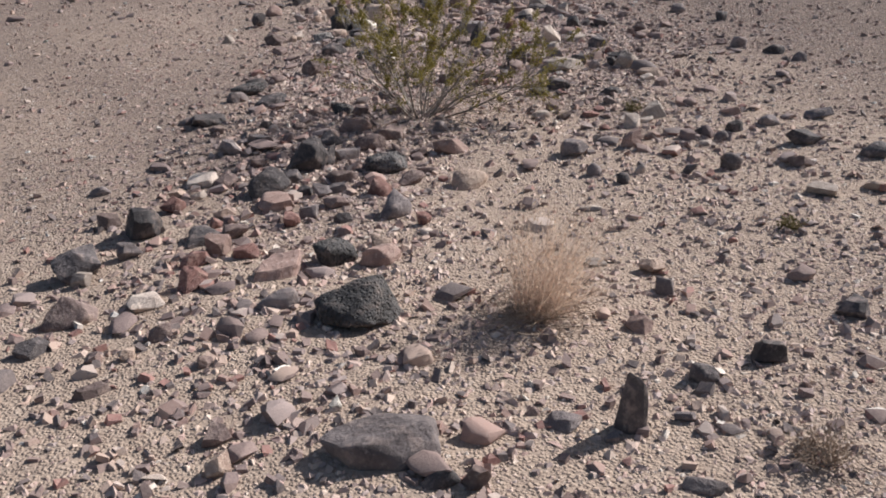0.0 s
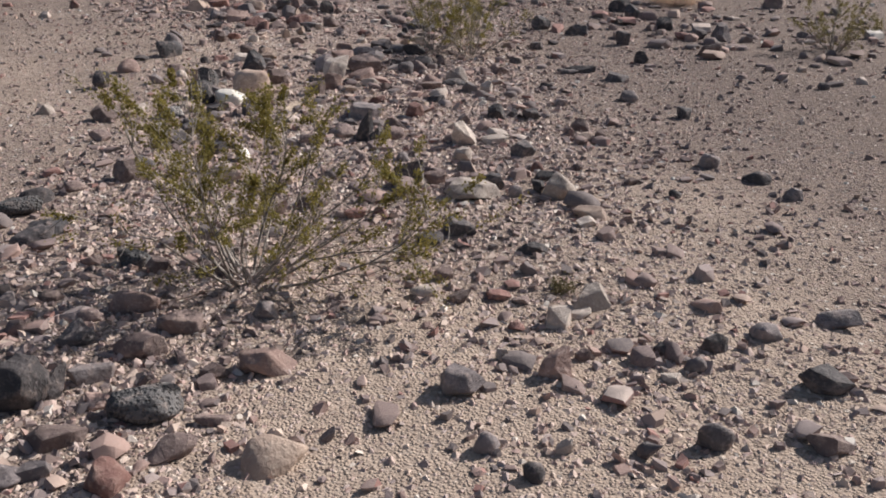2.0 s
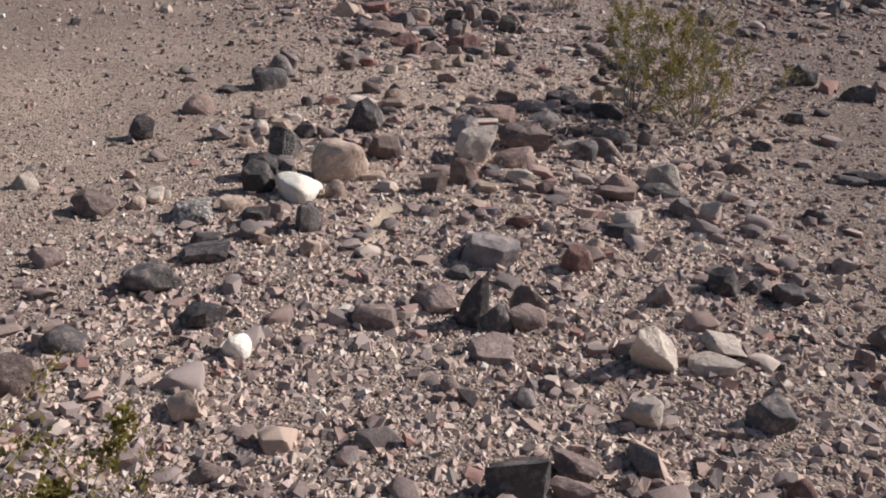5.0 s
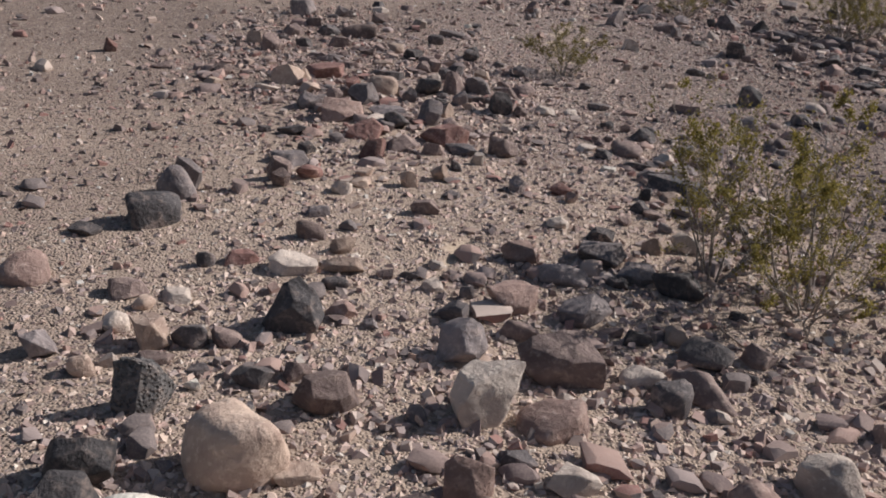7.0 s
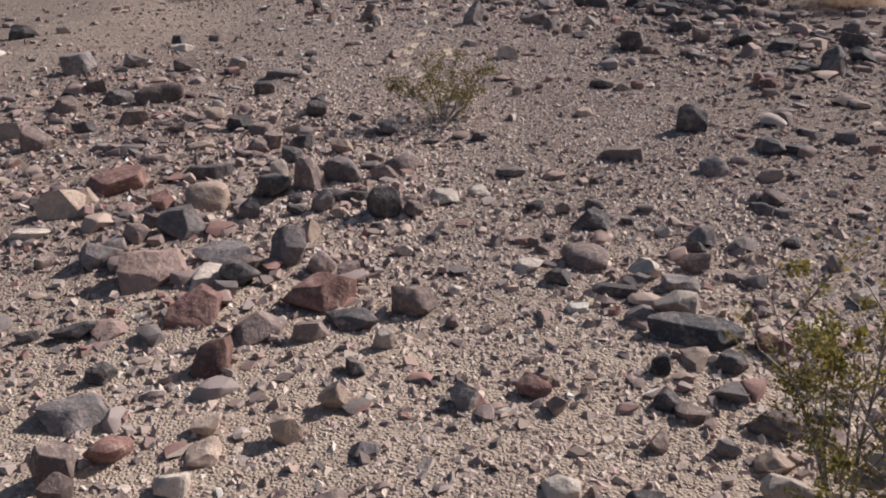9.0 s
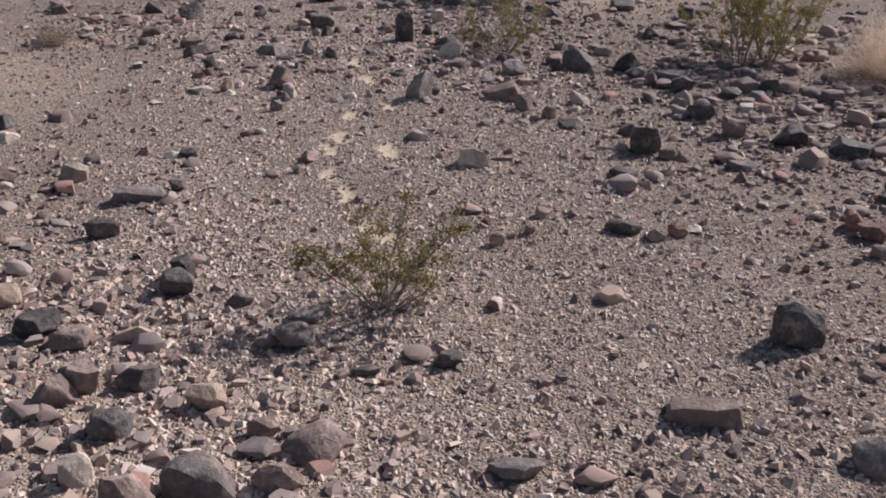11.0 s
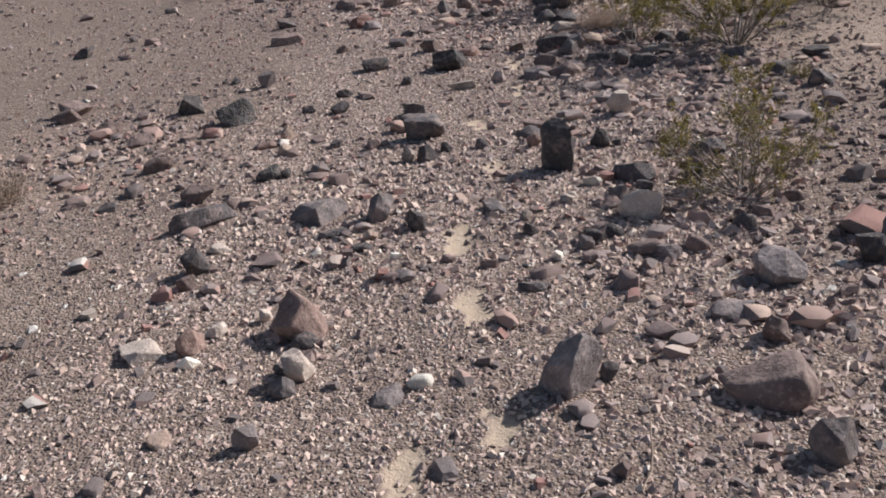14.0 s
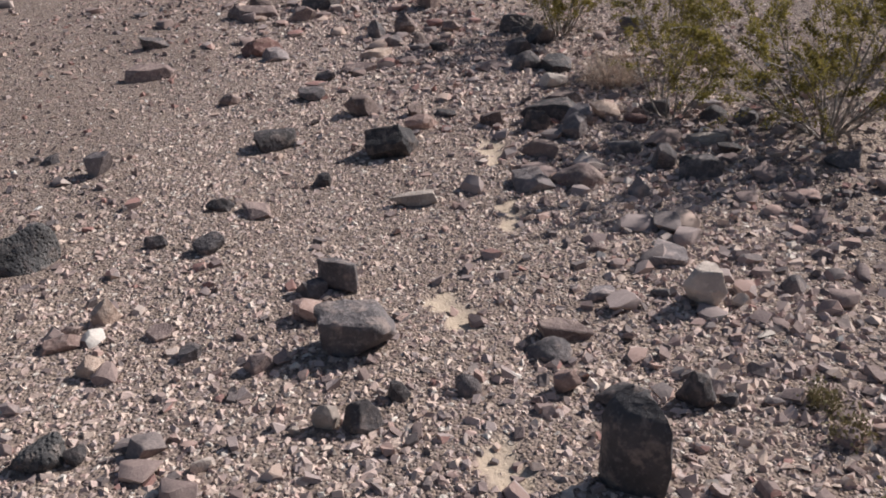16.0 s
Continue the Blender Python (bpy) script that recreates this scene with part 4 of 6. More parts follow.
stone(0.02, 11.45, 0.054, 0.043, 0.039, -2, "brown", "angular")
stone(-1.26, 11.48, 0.160, 0.068, 0.055, 23, "dark", "angular")
stone(0.80, 11.48, 0.157, 0.126, 0.077, -23, "pale", "angular")
stone(-0.32, 11.48, 0.182, 0.140, 0.052, 5, "dark", "slab")
stone(1.46, 11.49, 0.098, 0.079, 0.058, -29, "pale", "angular")
stone(-1.42, 11.49, 0.080, 0.045, 0.039, 25, "dark", "angular")
stone(-1.15, 11.51, 0.123, 0.129, 0.035, 25, "pink", "slab")
stone(0.46, 11.53, 0.091, 0.057, 0.024, -11, "white", "slab")
stone(-0.10, 11.56, 0.169, 0.113, 0.099, 8, "brown", "angular")
stone(-0.88, 11.58, 0.227, 0.197, 0.092, 18, "red", "angular")
stone(0.62, 11.65, 0.176, 0.092, 0.037, -21, "dark", "slab")
stone(-0.44, 11.65, 0.274, 0.189, 0.111, 8, "red", "angular")
stone(1.14, 11.66, 0.097, 0.078, 0.050, -34, "grey", "angular")
stone(0.87, 11.67, 0.146, 0.114, 0.048, -10, "grey", "slab")
stone(-0.11, 11.69, 0.074, 0.060, 0.049, 0, "grey", "round")
stone(0.05, 11.70, 0.066, 0.054, 0.027, -4, "pale", "angular")
stone(0.43, 11.76, 0.106, 0.085, 0.055, -15, "dark", "angular")
stone(0.76, 11.79, 0.123, 0.099, 0.070, -24, "pale", "angular")
stone(-0.75, 11.83, 0.155, 0.125, 0.096, 19, "dark", "angular")
stone(0.97, 11.83, 0.112, 0.090, 0.070, -28, "brown", "angular")
stone(-0.88, 11.86, 0.163, 0.166, 0.047, 22, "pale", "slab")
stone(0.34, 11.88, 0.111, 0.100, 0.032, -12, "pale", "slab")
stone(-0.35, 11.89, 0.089, 0.071, 0.056, 7, "brown", "angular")
stone(-1.09, 11.90, 0.258, 0.207, 0.114, 20, "pink", "angular")
stone(-0.46, 11.92, 0.124, 0.100, 0.080, 10, "brown", "round")
stone(0.56, 11.93, 0.193, 0.163, 0.078, -17, "brown", "round")
stone(-0.73, 11.94, 0.116, 0.058, 0.051, 13, "brown", "angular")
stone(1.17, 11.97, 0.076, 0.061, 0.041, -31, "dark", "angular")
stone(1.39, 11.97, 0.085, 0.068, 0.038, -35, "black", "round")
stone(1.02, 12.00, 0.097, 0.048, 0.042, -31, "dark", "angular")
stone(-0.60, 12.02, 0.160, 0.128, 0.146, 13, "grey", "angular")
stone(0.41, 12.03, 0.063, 0.038, 0.033, -15, "brown", "angular")
stone(-0.85, 12.04, 0.222, 0.177, 0.064, 19, "grey", "slab")
stone(-1.55, 12.06, 0.094, 0.047, 0.041, 23, "brown", "angular")
stone(-0.14, 12.07, 0.081, 0.045, 0.039, 1, "pale", "angular")
stone(1.07, 12.07, 0.130, 0.104, 0.073, -28, "grey", "angular")
stone(-1.33, 12.07, 0.166, 0.133, 0.103, 24, "grey", "angular")
stone(3.09, 12.10, 0.181, 0.155, 0.136, -14, "dark", "angular")
stone(0.39, 12.10, 0.060, 0.048, 0.038, -12, "brown", "angular")
stone(0.46, 12.17, 0.067, 0.046, 0.040, -15, "dark", "angular")
stone(-1.32, 12.18, 0.103, 0.133, 0.047, 23, "grey", "slab")
stone(0.95, 12.18, 0.097, 0.080, 0.039, -24, "pale", "angular")
stone(-0.02, 12.19, 0.063, 0.040, 0.035, -2, "dark", "angular")
stone(-0.53, 12.24, 0.095, 0.109, 0.091, 8, "tan", "angular")
stone(-1.24, 12.25, 0.110, 0.088, 0.083, 21, "brown", "round")
stone(-2.05, 12.26, 0.151, 0.082, 0.072, 23, "tan", "angular")
stone(-0.25, 12.30, 0.078, 0.039, 0.034, 3, "dark", "angular")
stone(-1.07, 12.31, 0.198, 0.159, 0.119, 22, "grey", "angular")
stone(0.82, 12.31, 0.060, 0.030, 0.026, -22, "dark", "angular")
stone(0.67, 12.31, 0.183, 0.130, 0.074, -12, "dark", "angular")
stone(1.42, 12.32, 0.098, 0.079, 0.043, -23, "dark", "angular")
stone(1.42, 12.38, 0.108, 0.063, 0.026, -34, "dark", "slab")
stone(-1.73, 12.38, 0.177, 0.144, 0.051, 24, "pale", "slab")
stone(-1.21, 12.40, 0.131, 0.067, 0.059, 19, "brown", "angular")
stone(1.51, 12.45, 0.132, 0.106, 0.063, -23, "brown", "round")
stone(-0.09, 12.45, 0.090, 0.078, 0.069, 0, "brown", "angular")
stone(-0.41, 12.45, 0.106, 0.053, 0.046, 7, "tan", "angular")
stone(-0.22, 12.46, 0.158, 0.127, 0.145, 2, "dark", "angular")
stone(0.57, 12.46, 0.081, 0.058, 0.051, -16, "brown", "angular")
stone(-0.82, 12.50, 0.103, 0.083, 0.094, 12, "grey", "angular")
stone(0.72, 12.50, 0.101, 0.051, 0.038, -19, "dark", "round")
stone(0.45, 12.52, 0.090, 0.072, 0.047, -8, "black", "round")
stone(-0.61, 12.52, 0.091, 0.046, 0.040, 9, "dark", "angular")
stone(-0.50, 12.56, 0.117, 0.094, 0.098, 7, "grey", "angular")
stone(-1.38, 12.60, 0.097, 0.128, 0.031, 21, "pink", "slab")
stone(-1.66, 12.60, 0.224, 0.180, 0.118, 22, "tan", "angular")
stone(-1.21, 12.60, 0.100, 0.080, 0.078, 18, "red", "angular")
stone(-1.01, 12.63, 0.208, 0.167, 0.105, 15, "tan", "round")
stone(-2.12, 12.63, 0.144, 0.088, 0.077, 22, "brown", "angular")
stone(3.06, 12.63, 0.254, 0.178, 0.156, -13, "dark", "angular")
stone(0.05, 12.65, 0.142, 0.186, 0.041, -3, "pale", "slab")
stone(-0.39, 12.66, 0.196, 0.074, 0.047, 5, "dark", "slab")
stone(-0.62, 12.66, 0.094, 0.058, 0.043, 8, "grey", "round")
stone(-2.58, 12.66, 0.210, 0.108, 0.045, 26, "brown", "slab")
stone(-1.59, 12.71, 0.117, 0.084, 0.074, 23, "tan", "angular")
stone(0.22, 12.73, 0.105, 0.100, 0.030, -6, "pale", "slab")
stone(-0.75, 12.74, 0.209, 0.167, 0.110, 10, "black", "angular")
stone(0.77, 12.79, 0.062, 0.031, 0.027, -18, "dark", "angular")
stone(-0.58, 12.84, 0.169, 0.135, 0.154, 7, "brown", "angular")
stone(4.90, 12.86, 0.259, 0.155, 0.136, -22, "brown", "angular")
stone(1.37, 12.86, 0.150, 0.120, 0.084, -19, "grey", "round")
stone(-1.50, 12.91, 0.276, 0.288, 0.080, 21, "red", "slab")
stone(0.39, 12.94, 0.152, 0.068, 0.042, -9, "grey", "slab")
stone(-0.42, 12.94, 0.196, 0.158, 0.110, 5, "grey", "round")
stone(-0.23, 12.95, 0.139, 0.079, 0.070, 2, "brown", "angular")
stone(-0.74, 13.00, 0.088, 0.070, 0.080, 10, "pale", "angular")
stone(-1.09, 13.03, 0.264, 0.100, 0.060, 14, "dark", "slab")
stone(-3.16, 13.06, 0.104, 0.124, 0.100, 29, "red", "angular")
stone(-0.14, 13.08, 0.178, 0.143, 0.075, 0, "brown", "round")
stone(1.87, 13.10, 0.130, 0.119, 0.037, -31, "black", "slab")
stone(1.74, 13.12, 0.164, 0.140, 0.066, -29, "dark", "angular")
stone(0.98, 13.14, 0.232, 0.133, 0.067, -14, "brown", "slab")
stone(-0.28, 13.18, 0.093, 0.060, 0.053, 2, "brown", "angular")
stone(-0.70, 13.22, 0.120, 0.120, 0.085, 8, "dark", "angular")
stone(-1.40, 13.30, 0.149, 0.116, 0.043, 21, "brown", "slab")
stone(-0.45, 13.32, 0.118, 0.095, 0.076, 6, "tan", "angular")
stone(-0.91, 13.40, 0.166, 0.089, 0.078, 11, "brown", "angular")
stone(-0.83, 13.46, 0.112, 0.103, 0.091, 10, "brown", "angular")
stone(-0.67, 13.46, 0.133, 0.106, 0.070, 9, "dark", "angular")
stone(-1.67, 13.48, 0.123, 0.062, 0.055, 20, "brown", "angular")
stone(0.02, 13.49, 0.091, 0.057, 0.024, -2, "dark", "slab")
stone(-1.22, 13.49, 0.169, 0.084, 0.035, 15, "tan", "slab")
stone(0.28, 13.51, 0.092, 0.074, 0.049, -6, "dark", "angular")
stone(1.45, 13.51, 0.168, 0.134, 0.142, -20, "black", "angular")
stone(-2.12, 13.61, 0.196, 0.157, 0.135, 22, "brown", "angular")
stone(-1.58, 13.67, 0.116, 0.058, 0.051, 18, "brown", "angular")
stone(-0.30, 13.69, 0.100, 0.050, 0.044, 3, "brown", "angular")
stone(-0.20, 13.69, 0.142, 0.114, 0.084, 2, "grey", "angular")
stone(-0.93, 13.74, 0.141, 0.115, 0.057, 12, "brown", "angular")
stone(-0.74, 13.77, 0.130, 0.065, 0.052, 10, "tan", "angular")
stone(-2.35, 13.82, 0.136, 0.109, 0.100, 24, "tan", "angular")
stone(-1.06, 13.83, 0.155, 0.125, 0.080, 14, "dark", "angular")
stone(-1.43, 13.86, 0.133, 0.066, 0.058, 16, "brown", "angular")
stone(-0.15, 13.87, 0.153, 0.092, 0.038, 0, "grey", "slab")
stone(-1.96, 13.91, 0.151, 0.076, 0.066, 22, "dark", "angular")
stone(-0.41, 14.03, 0.102, 0.082, 0.044, 4, "dark", "angular")
stone(-1.72, 14.05, 0.186, 0.093, 0.082, 19, "brown", "angular")
stone(-1.25, 14.09, 0.123, 0.099, 0.075, 15, "tan", "angular")
stone(-0.65, 14.14, 0.127, 0.101, 0.091, 7, "dark", "angular")
stone(-0.64, 14.25, 0.098, 0.109, 0.094, 6, "dark", "angular")
stone(2.16, 14.28, 0.123, 0.098, 0.071, -22, "red", "angular")
stone(1.26, 14.37, 0.080, 0.058, 0.051, -27, "pale", "angular")
stone(-2.20, 14.38, 0.187, 0.150, 0.086, 20, "brown", "angular")
stone(1.36, 14.40, 0.091, 0.059, 0.052, -29, "red", "angular")
stone(2.16, 14.40, 0.105, 0.104, 0.077, -28, "red", "round")
stone(0.60, 14.43, 0.068, 0.058, 0.050, -9, "tan", "angular")
stone(1.46, 14.45, 0.068, 0.088, 0.020, -33, "pale", "slab")
stone(1.15, 14.48, 0.159, 0.068, 0.056, -24, "dark", "angular")
stone(0.75, 14.51, 0.055, 0.044, 0.039, -13, "brown", "angular")
stone(-1.94, 14.53, 0.203, 0.101, 0.089, 19, "dark", "angular")
stone(-1.69, 14.57, 0.312, 0.180, 0.116, 19, "brown", "round")
stone(2.72, 14.62, 0.146, 0.117, 0.134, -31, "grey", "angular")
stone(0.59, 14.65, 0.045, 0.036, 0.036, -7, "red", "angular")
stone(0.98, 14.67, 0.052, 0.042, 0.032, -18, "grey", "angular")
stone(2.52, 14.70, 0.165, 0.108, 0.048, -28, "black", "slab")
stone(-1.04, 14.72, 0.141, 0.096, 0.084, 10, "dark", "angular")
stone(2.63, 14.79, 0.195, 0.126, 0.052, -30, "dark", "slab")
stone(-2.16, 14.80, 0.141, 0.097, 0.085, 20, "brown", "angular")
stone(2.81, 14.82, 0.148, 0.163, 0.143, -32, "dark", "angular")
stone(3.07, 14.93, 0.199, 0.160, 0.092, -32, "black", "angular")
stone(1.93, 15.05, 0.079, 0.058, 0.051, -32, "brown", "angular")
stone(-0.95, 15.12, 0.284, 0.107, 0.066, 9, "grey", "slab")
stone(1.36, 15.17, 0.147, 0.118, 0.042, -22, "dark", "slab")
stone(-0.80, 15.22, 0.081, 0.065, 0.059, 25, "dark", "angular")
stone(2.00, 15.24, 0.160, 0.099, 0.055, -21, "dark", "angular")
stone(-2.44, 15.37, 0.247, 0.164, 0.143, 19, "grey", "angular")
stone(-1.68, 15.39, 0.188, 0.103, 0.091, 13, "brown", "angular")
stone(-1.32, 15.40, 0.146, 0.095, 0.083, 10, "pale", "angular")
stone(2.70, 15.42, 0.219, 0.289, 0.070, -27, "black", "slab")
stone(1.68, 15.43, 0.097, 0.078, 0.058, -26, "brown", "round")
stone(-0.24, 15.44, 0.058, 0.047, 0.040, 13, "brown", "angular")
stone(0.65, 15.45, 0.170, 0.136, 0.098, -6, "pale", "angular")
stone(3.26, 15.49, 0.206, 0.165, 0.104, -31, "dark", "angular")
stone(0.82, 15.51, 0.129, 0.049, 0.015, -9, "brown", "slab")
stone(-2.08, 15.54, 0.192, 0.115, 0.101, 16, "grey", "angular")
stone(1.60, 15.55, 0.163, 0.131, 0.149, -24, "dark", "angular")
stone(0.49, 15.56, 0.060, 0.048, 0.031, -3, "pink", "angular")
stone(-0.18, 15.58, 0.097, 0.078, 0.061, 11, "pink", "angular")
stone(2.45, 15.64, 0.209, 0.167, 0.116, -24, "dark", "angular")
stone(-0.90, 15.74, 0.089, 0.049, 0.036, 23, "white", "angular")
stone(-0.82, 15.75, 0.095, 0.076, 0.050, 21, "dark", "angular")
stone(-1.04, 15.79, 0.113, 0.057, 0.050, 22, "brown", "angular")
stone(2.19, 15.80, 0.144, 0.116, 0.124, -31, "brown", "angular")
stone(-0.82, 15.81, 0.090, 0.064, 0.047, 34, "grey", "round")
stone(1.60, 15.89, 0.106, 0.085, 0.068, -21, "dark", "angular")
stone(1.63, 15.97, 0.075, 0.045, 0.040, -21, "brown", "angular")
stone(1.31, 16.03, 0.158, 0.168, 0.046, -16, "dark", "slab")
stone(-0.54, 16.08, 0.081, 0.043, 0.033, 15, "brown", "round")
stone(1.11, 16.11, 0.066, 0.049, 0.043, -17, "brown", "angular")
stone(-1.86, 16.11, 0.173, 0.120, 0.059, 16, "pale", "angular")
stone(-0.47, 16.12, 0.070, 0.060, 0.028, 14, "pale", "round")
stone(0.21, 16.13, 0.058, 0.029, 0.025, 6, "tan", "angular")
stone(1.38, 16.16, 0.073, 0.037, 0.032, -23, "pale", "angular")
stone(2.15, 16.17, 0.176, 0.141, 0.084, -27, "dark", "angular")
stone(2.00, 16.18, 0.105, 0.108, 0.030, -25, "grey", "slab")
stone(1.22, 16.20, 0.095, 0.076, 0.073, -14, "brown", "round")
stone(-0.23, 16.27, 0.047, 0.030, 0.026, 16, "pale", "angular")
stone(-0.35, 16.27, 0.058, 0.030, 0.023, 19, "dark", "slab")
stone(0.60, 16.36, 0.054, 0.039, 0.034, -4, "brown", "angular")
stone(1.11, 16.41, 0.125, 0.100, 0.100, -20, "grey", "angular")
stone(-1.95, 16.42, 0.142, 0.114, 0.076, 16, "black", "angular")
stone(0.16, 16.43, 0.074, 0.098, 0.024, 8, "grey", "slab")
stone(2.17, 16.52, 0.132, 0.106, 0.087, -25, "pale", "angular")
stone(1.49, 16.52, 0.128, 0.102, 0.080, -17, "pale", "angular")
stone(-0.40, 16.57, 0.075, 0.060, 0.069, 23, "grey", "angular")
stone(-0.67, 16.62, 0.065, 0.086, 0.021, 28, "tan", "slab")
stone(2.52, 16.64, 0.156, 0.120, 0.063, -29, "dark", "angular")
stone(1.02, 16.68, 0.263, 0.153, 0.106, -15, "brown", "round")
stone(2.82, 16.68, 0.149, 0.113, 0.099, -31, "dark", "angular")
stone(0.50, 16.76, 0.187, 0.150, 0.171, -2, "grey", "angular")
stone(-0.03, 16.78, 0.100, 0.128, 0.029, 12, "grey", "slab")
stone(0.61, 16.79, 0.057, 0.046, 0.052, -4, "dark", "angular")
stone(2.26, 16.80, 0.170, 0.136, 0.107, -25, "dark", "angular")
stone(-3.37, 16.83, 0.255, 0.127, 0.112, 22, "dark", "angular")
stone(-0.36, 16.84, 0.082, 0.065, 0.055, 19, "dark", "angular")
stone(0.06, 16.84, 0.084, 0.065, 0.034, 9, "white", "round")
stone(-0.32, 16.93, 0.106, 0.085, 0.097, 18, "pale", "angular")
stone(-0.37, 16.97, 0.097, 0.049, 0.043, 15, "dark", "angular")
stone(1.12, 16.97, 0.092, 0.074, 0.080, -16, "brown", "angular")
stone(2.10, 17.01, 0.125, 0.101, 0.089, -22, "brown", "angular")
stone(2.82, 17.02, 0.127, 0.103, 0.077, -29, "dark", "round")
stone(2.24, 17.03, 0.311, 0.133, 0.090, -24, "grey", "slab")
stone(-0.72, 17.04, 0.082, 0.041, 0.036, 21, "white", "angular")
stone(1.02, 17.14, 0.143, 0.115, 0.041, -19, "grey", "slab")
stone(-0.35, 17.14, 0.101, 0.081, 0.042, 19, "dark", "round")
stone(-0.74, 17.14, 0.103, 0.082, 0.094, 28, "pink", "angular")
stone(-0.92, 17.14, 0.131, 0.173, 0.042, 32, "pale", "slab")
stone(-0.38, 17.22, 0.206, 0.165, 0.139, 19, "pink", "angular")
stone(-0.69, 17.24, 0.091, 0.073, 0.043, 26, "pale", "angular")
stone(-0.53, 17.32, 0.050, 0.040, 0.046, 21, "pale", "angular")
stone(1.22, 17.35, 0.183, 0.147, 0.098, -22, "grey", "angular")
stone(0.41, 17.40, 0.115, 0.060, 0.028, -2, "dark", "slab")
stone(2.07, 17.43, 0.198, 0.159, 0.148, -20, "black", "angular")
stone(-1.25, 17.44, 0.084, 0.072, 0.024, 30, "pale", "slab")
stone(2.53, 17.46, 0.152, 0.201, 0.049, -25, "brown", "slab")
stone(1.55, 17.46, 0.105, 0.084, 0.096, -21, "black", "angular")
stone(1.75, 17.54, 0.270, 0.217, 0.161, -16, "grey", "angular")
stone(-0.06, 17.55, 0.080, 0.063, 0.032, 9, "grey", "angular")
stone(-0.15, 17.57, 0.072, 0.058, 0.037, 11, "red", "angular")
stone(0.62, 17.59, 0.061, 0.045, 0.039, -7, "brown", "angular")
stone(0.90, 17.59, 0.095, 0.076, 0.050, -13, "grey", "angular")
stone(0.25, 17.62, 0.074, 0.037, 0.032, 1, "brown", "angular")
stone(-0.92, 17.63, 0.076, 0.061, 0.051, 26, "brown", "angular")
stone(0.82, 17.64, 0.132, 0.070, 0.053, -11, "brown", "round")
stone(0.50, 17.64, 0.051, 0.043, 0.038, -4, "white", "angular")
stone(1.01, 17.65, 0.098, 0.070, 0.052, -15, "brown", "round")
stone(0.09, 17.68, 0.064, 0.032, 0.028, 5, "brown", "angular")
stone(-0.11, 17.72, 0.050, 0.025, 0.023, 9, "white", "angular")
stone(0.61, 17.72, 0.071, 0.060, 0.052, -6, "grey", "angular")
stone(-0.91, 17.75, 0.116, 0.093, 0.106, 29, "dark", "angular")
stone(0.65, 17.77, 0.083, 0.067, 0.051, -13, "dark", "round")
stone(-0.44, 17.80, 0.047, 0.030, 0.026, 16, "white", "angular")
stone(0.73, 17.81, 0.073, 0.061, 0.045, -9, "dark", "round")
stone(-0.26, 17.81, 0.099, 0.049, 0.023, 12, "dark", "slab")
stone(1.22, 17.83, 0.100, 0.080, 0.060, -19, "dark", "angular")
stone(0.41, 17.90, 0.064, 0.051, 0.049, -6, "dark", "round")
stone(-0.24, 17.91, 0.078, 0.051, 0.032, 11, "tan", "angular")
stone(-0.87, 17.93, 0.112, 0.060, 0.030, 26, "pale", "slab")
stone(1.32, 17.95, 0.087, 0.058, 0.051, -20, "brown", "angular")
stone(-0.39, 17.98, 0.159, 0.060, 0.025, 15, "dark", "slab")
stone(-0.05, 17.99, 0.092, 0.073, 0.083, 6, "dark", "angular")
stone(0.85, 18.00, 0.179, 0.143, 0.114, -16, "pale", "angular")
stone(0.39, 18.03, 0.050, 0.040, 0.046, -5, "pale", "angular")
stone(1.48, 18.09, 0.103, 0.051, 0.038, -22, "brown", "round")
stone(-0.22, 18.13, 0.128, 0.102, 0.117, 10, "grey", "angular")
stone(0.27, 18.15, 0.116, 0.123, 0.034, -2, "dark", "slab")
stone(-0.49, 18.17, 0.259, 0.227, 0.075, 16, "grey", "slab")
stone(0.57, 18.18, 0.065, 0.041, 0.036, -5, "pale", "angular")
stone(0.59, 18.21, 0.063, 0.050, 0.036, -9, "pale", "round")
stone(-1.04, 18.24, 0.326, 0.145, 0.081, 27, "dark", "slab")
stone(0.90, 18.26, 0.080, 0.064, 0.054, -16, "dark", "angular")
stone(1.13, 18.36, 0.089, 0.066, 0.058, -9, "dark", "angular")
stone(0.69, 18.37, 0.090, 0.045, 0.040, -7, "white", "angular")
stone(0.88, 18.43, 0.195, 0.157, 0.083, -14, "dark", "angular")
stone(1.17, 18.48, 0.076, 0.061, 0.059, -20, "brown", "round")
stone(-1.60, 18.50, 0.108, 0.082, 0.034, 30, "dark", "slab")
stone(-1.16, 18.54, 0.152, 0.122, 0.072, 26, "brown", "angular")
stone(1.17, 18.54, 0.084, 0.069, 0.051, -14, "brown", "round")
stone(2.64, 18.57, 0.174, 0.139, 0.089, -21, "black", "angular")
stone(0.55, 18.58, 0.160, 0.090, 0.232, -13, "black", "round")
stone(-1.81, 18.65, 0.149, 0.136, 0.043, 31, "brown", "slab")
stone(1.25, 18.68, 0.160, 0.086, 0.065, -20, "dark", "angular")
stone(-0.45, 18.69, 0.062, 0.031, 0.027, 20, "pale", "angular")
stone(-0.77, 18.74, 0.055, 0.051, 0.045, 28, "dark", "angular")
stone(-0.86, 18.74, 0.131, 0.105, 0.065, 30, "lava", "round")
stone(-0.25, 18.81, 0.030, 0.019, 0.023, 13, "pale", "angular")
stone(-0.08, 18.83, 0.109, 0.088, 0.078, 8, "dark", "angular")
stone(-0.17, 18.83, 0.073, 0.059, 0.067, 10, "pale", "angular")
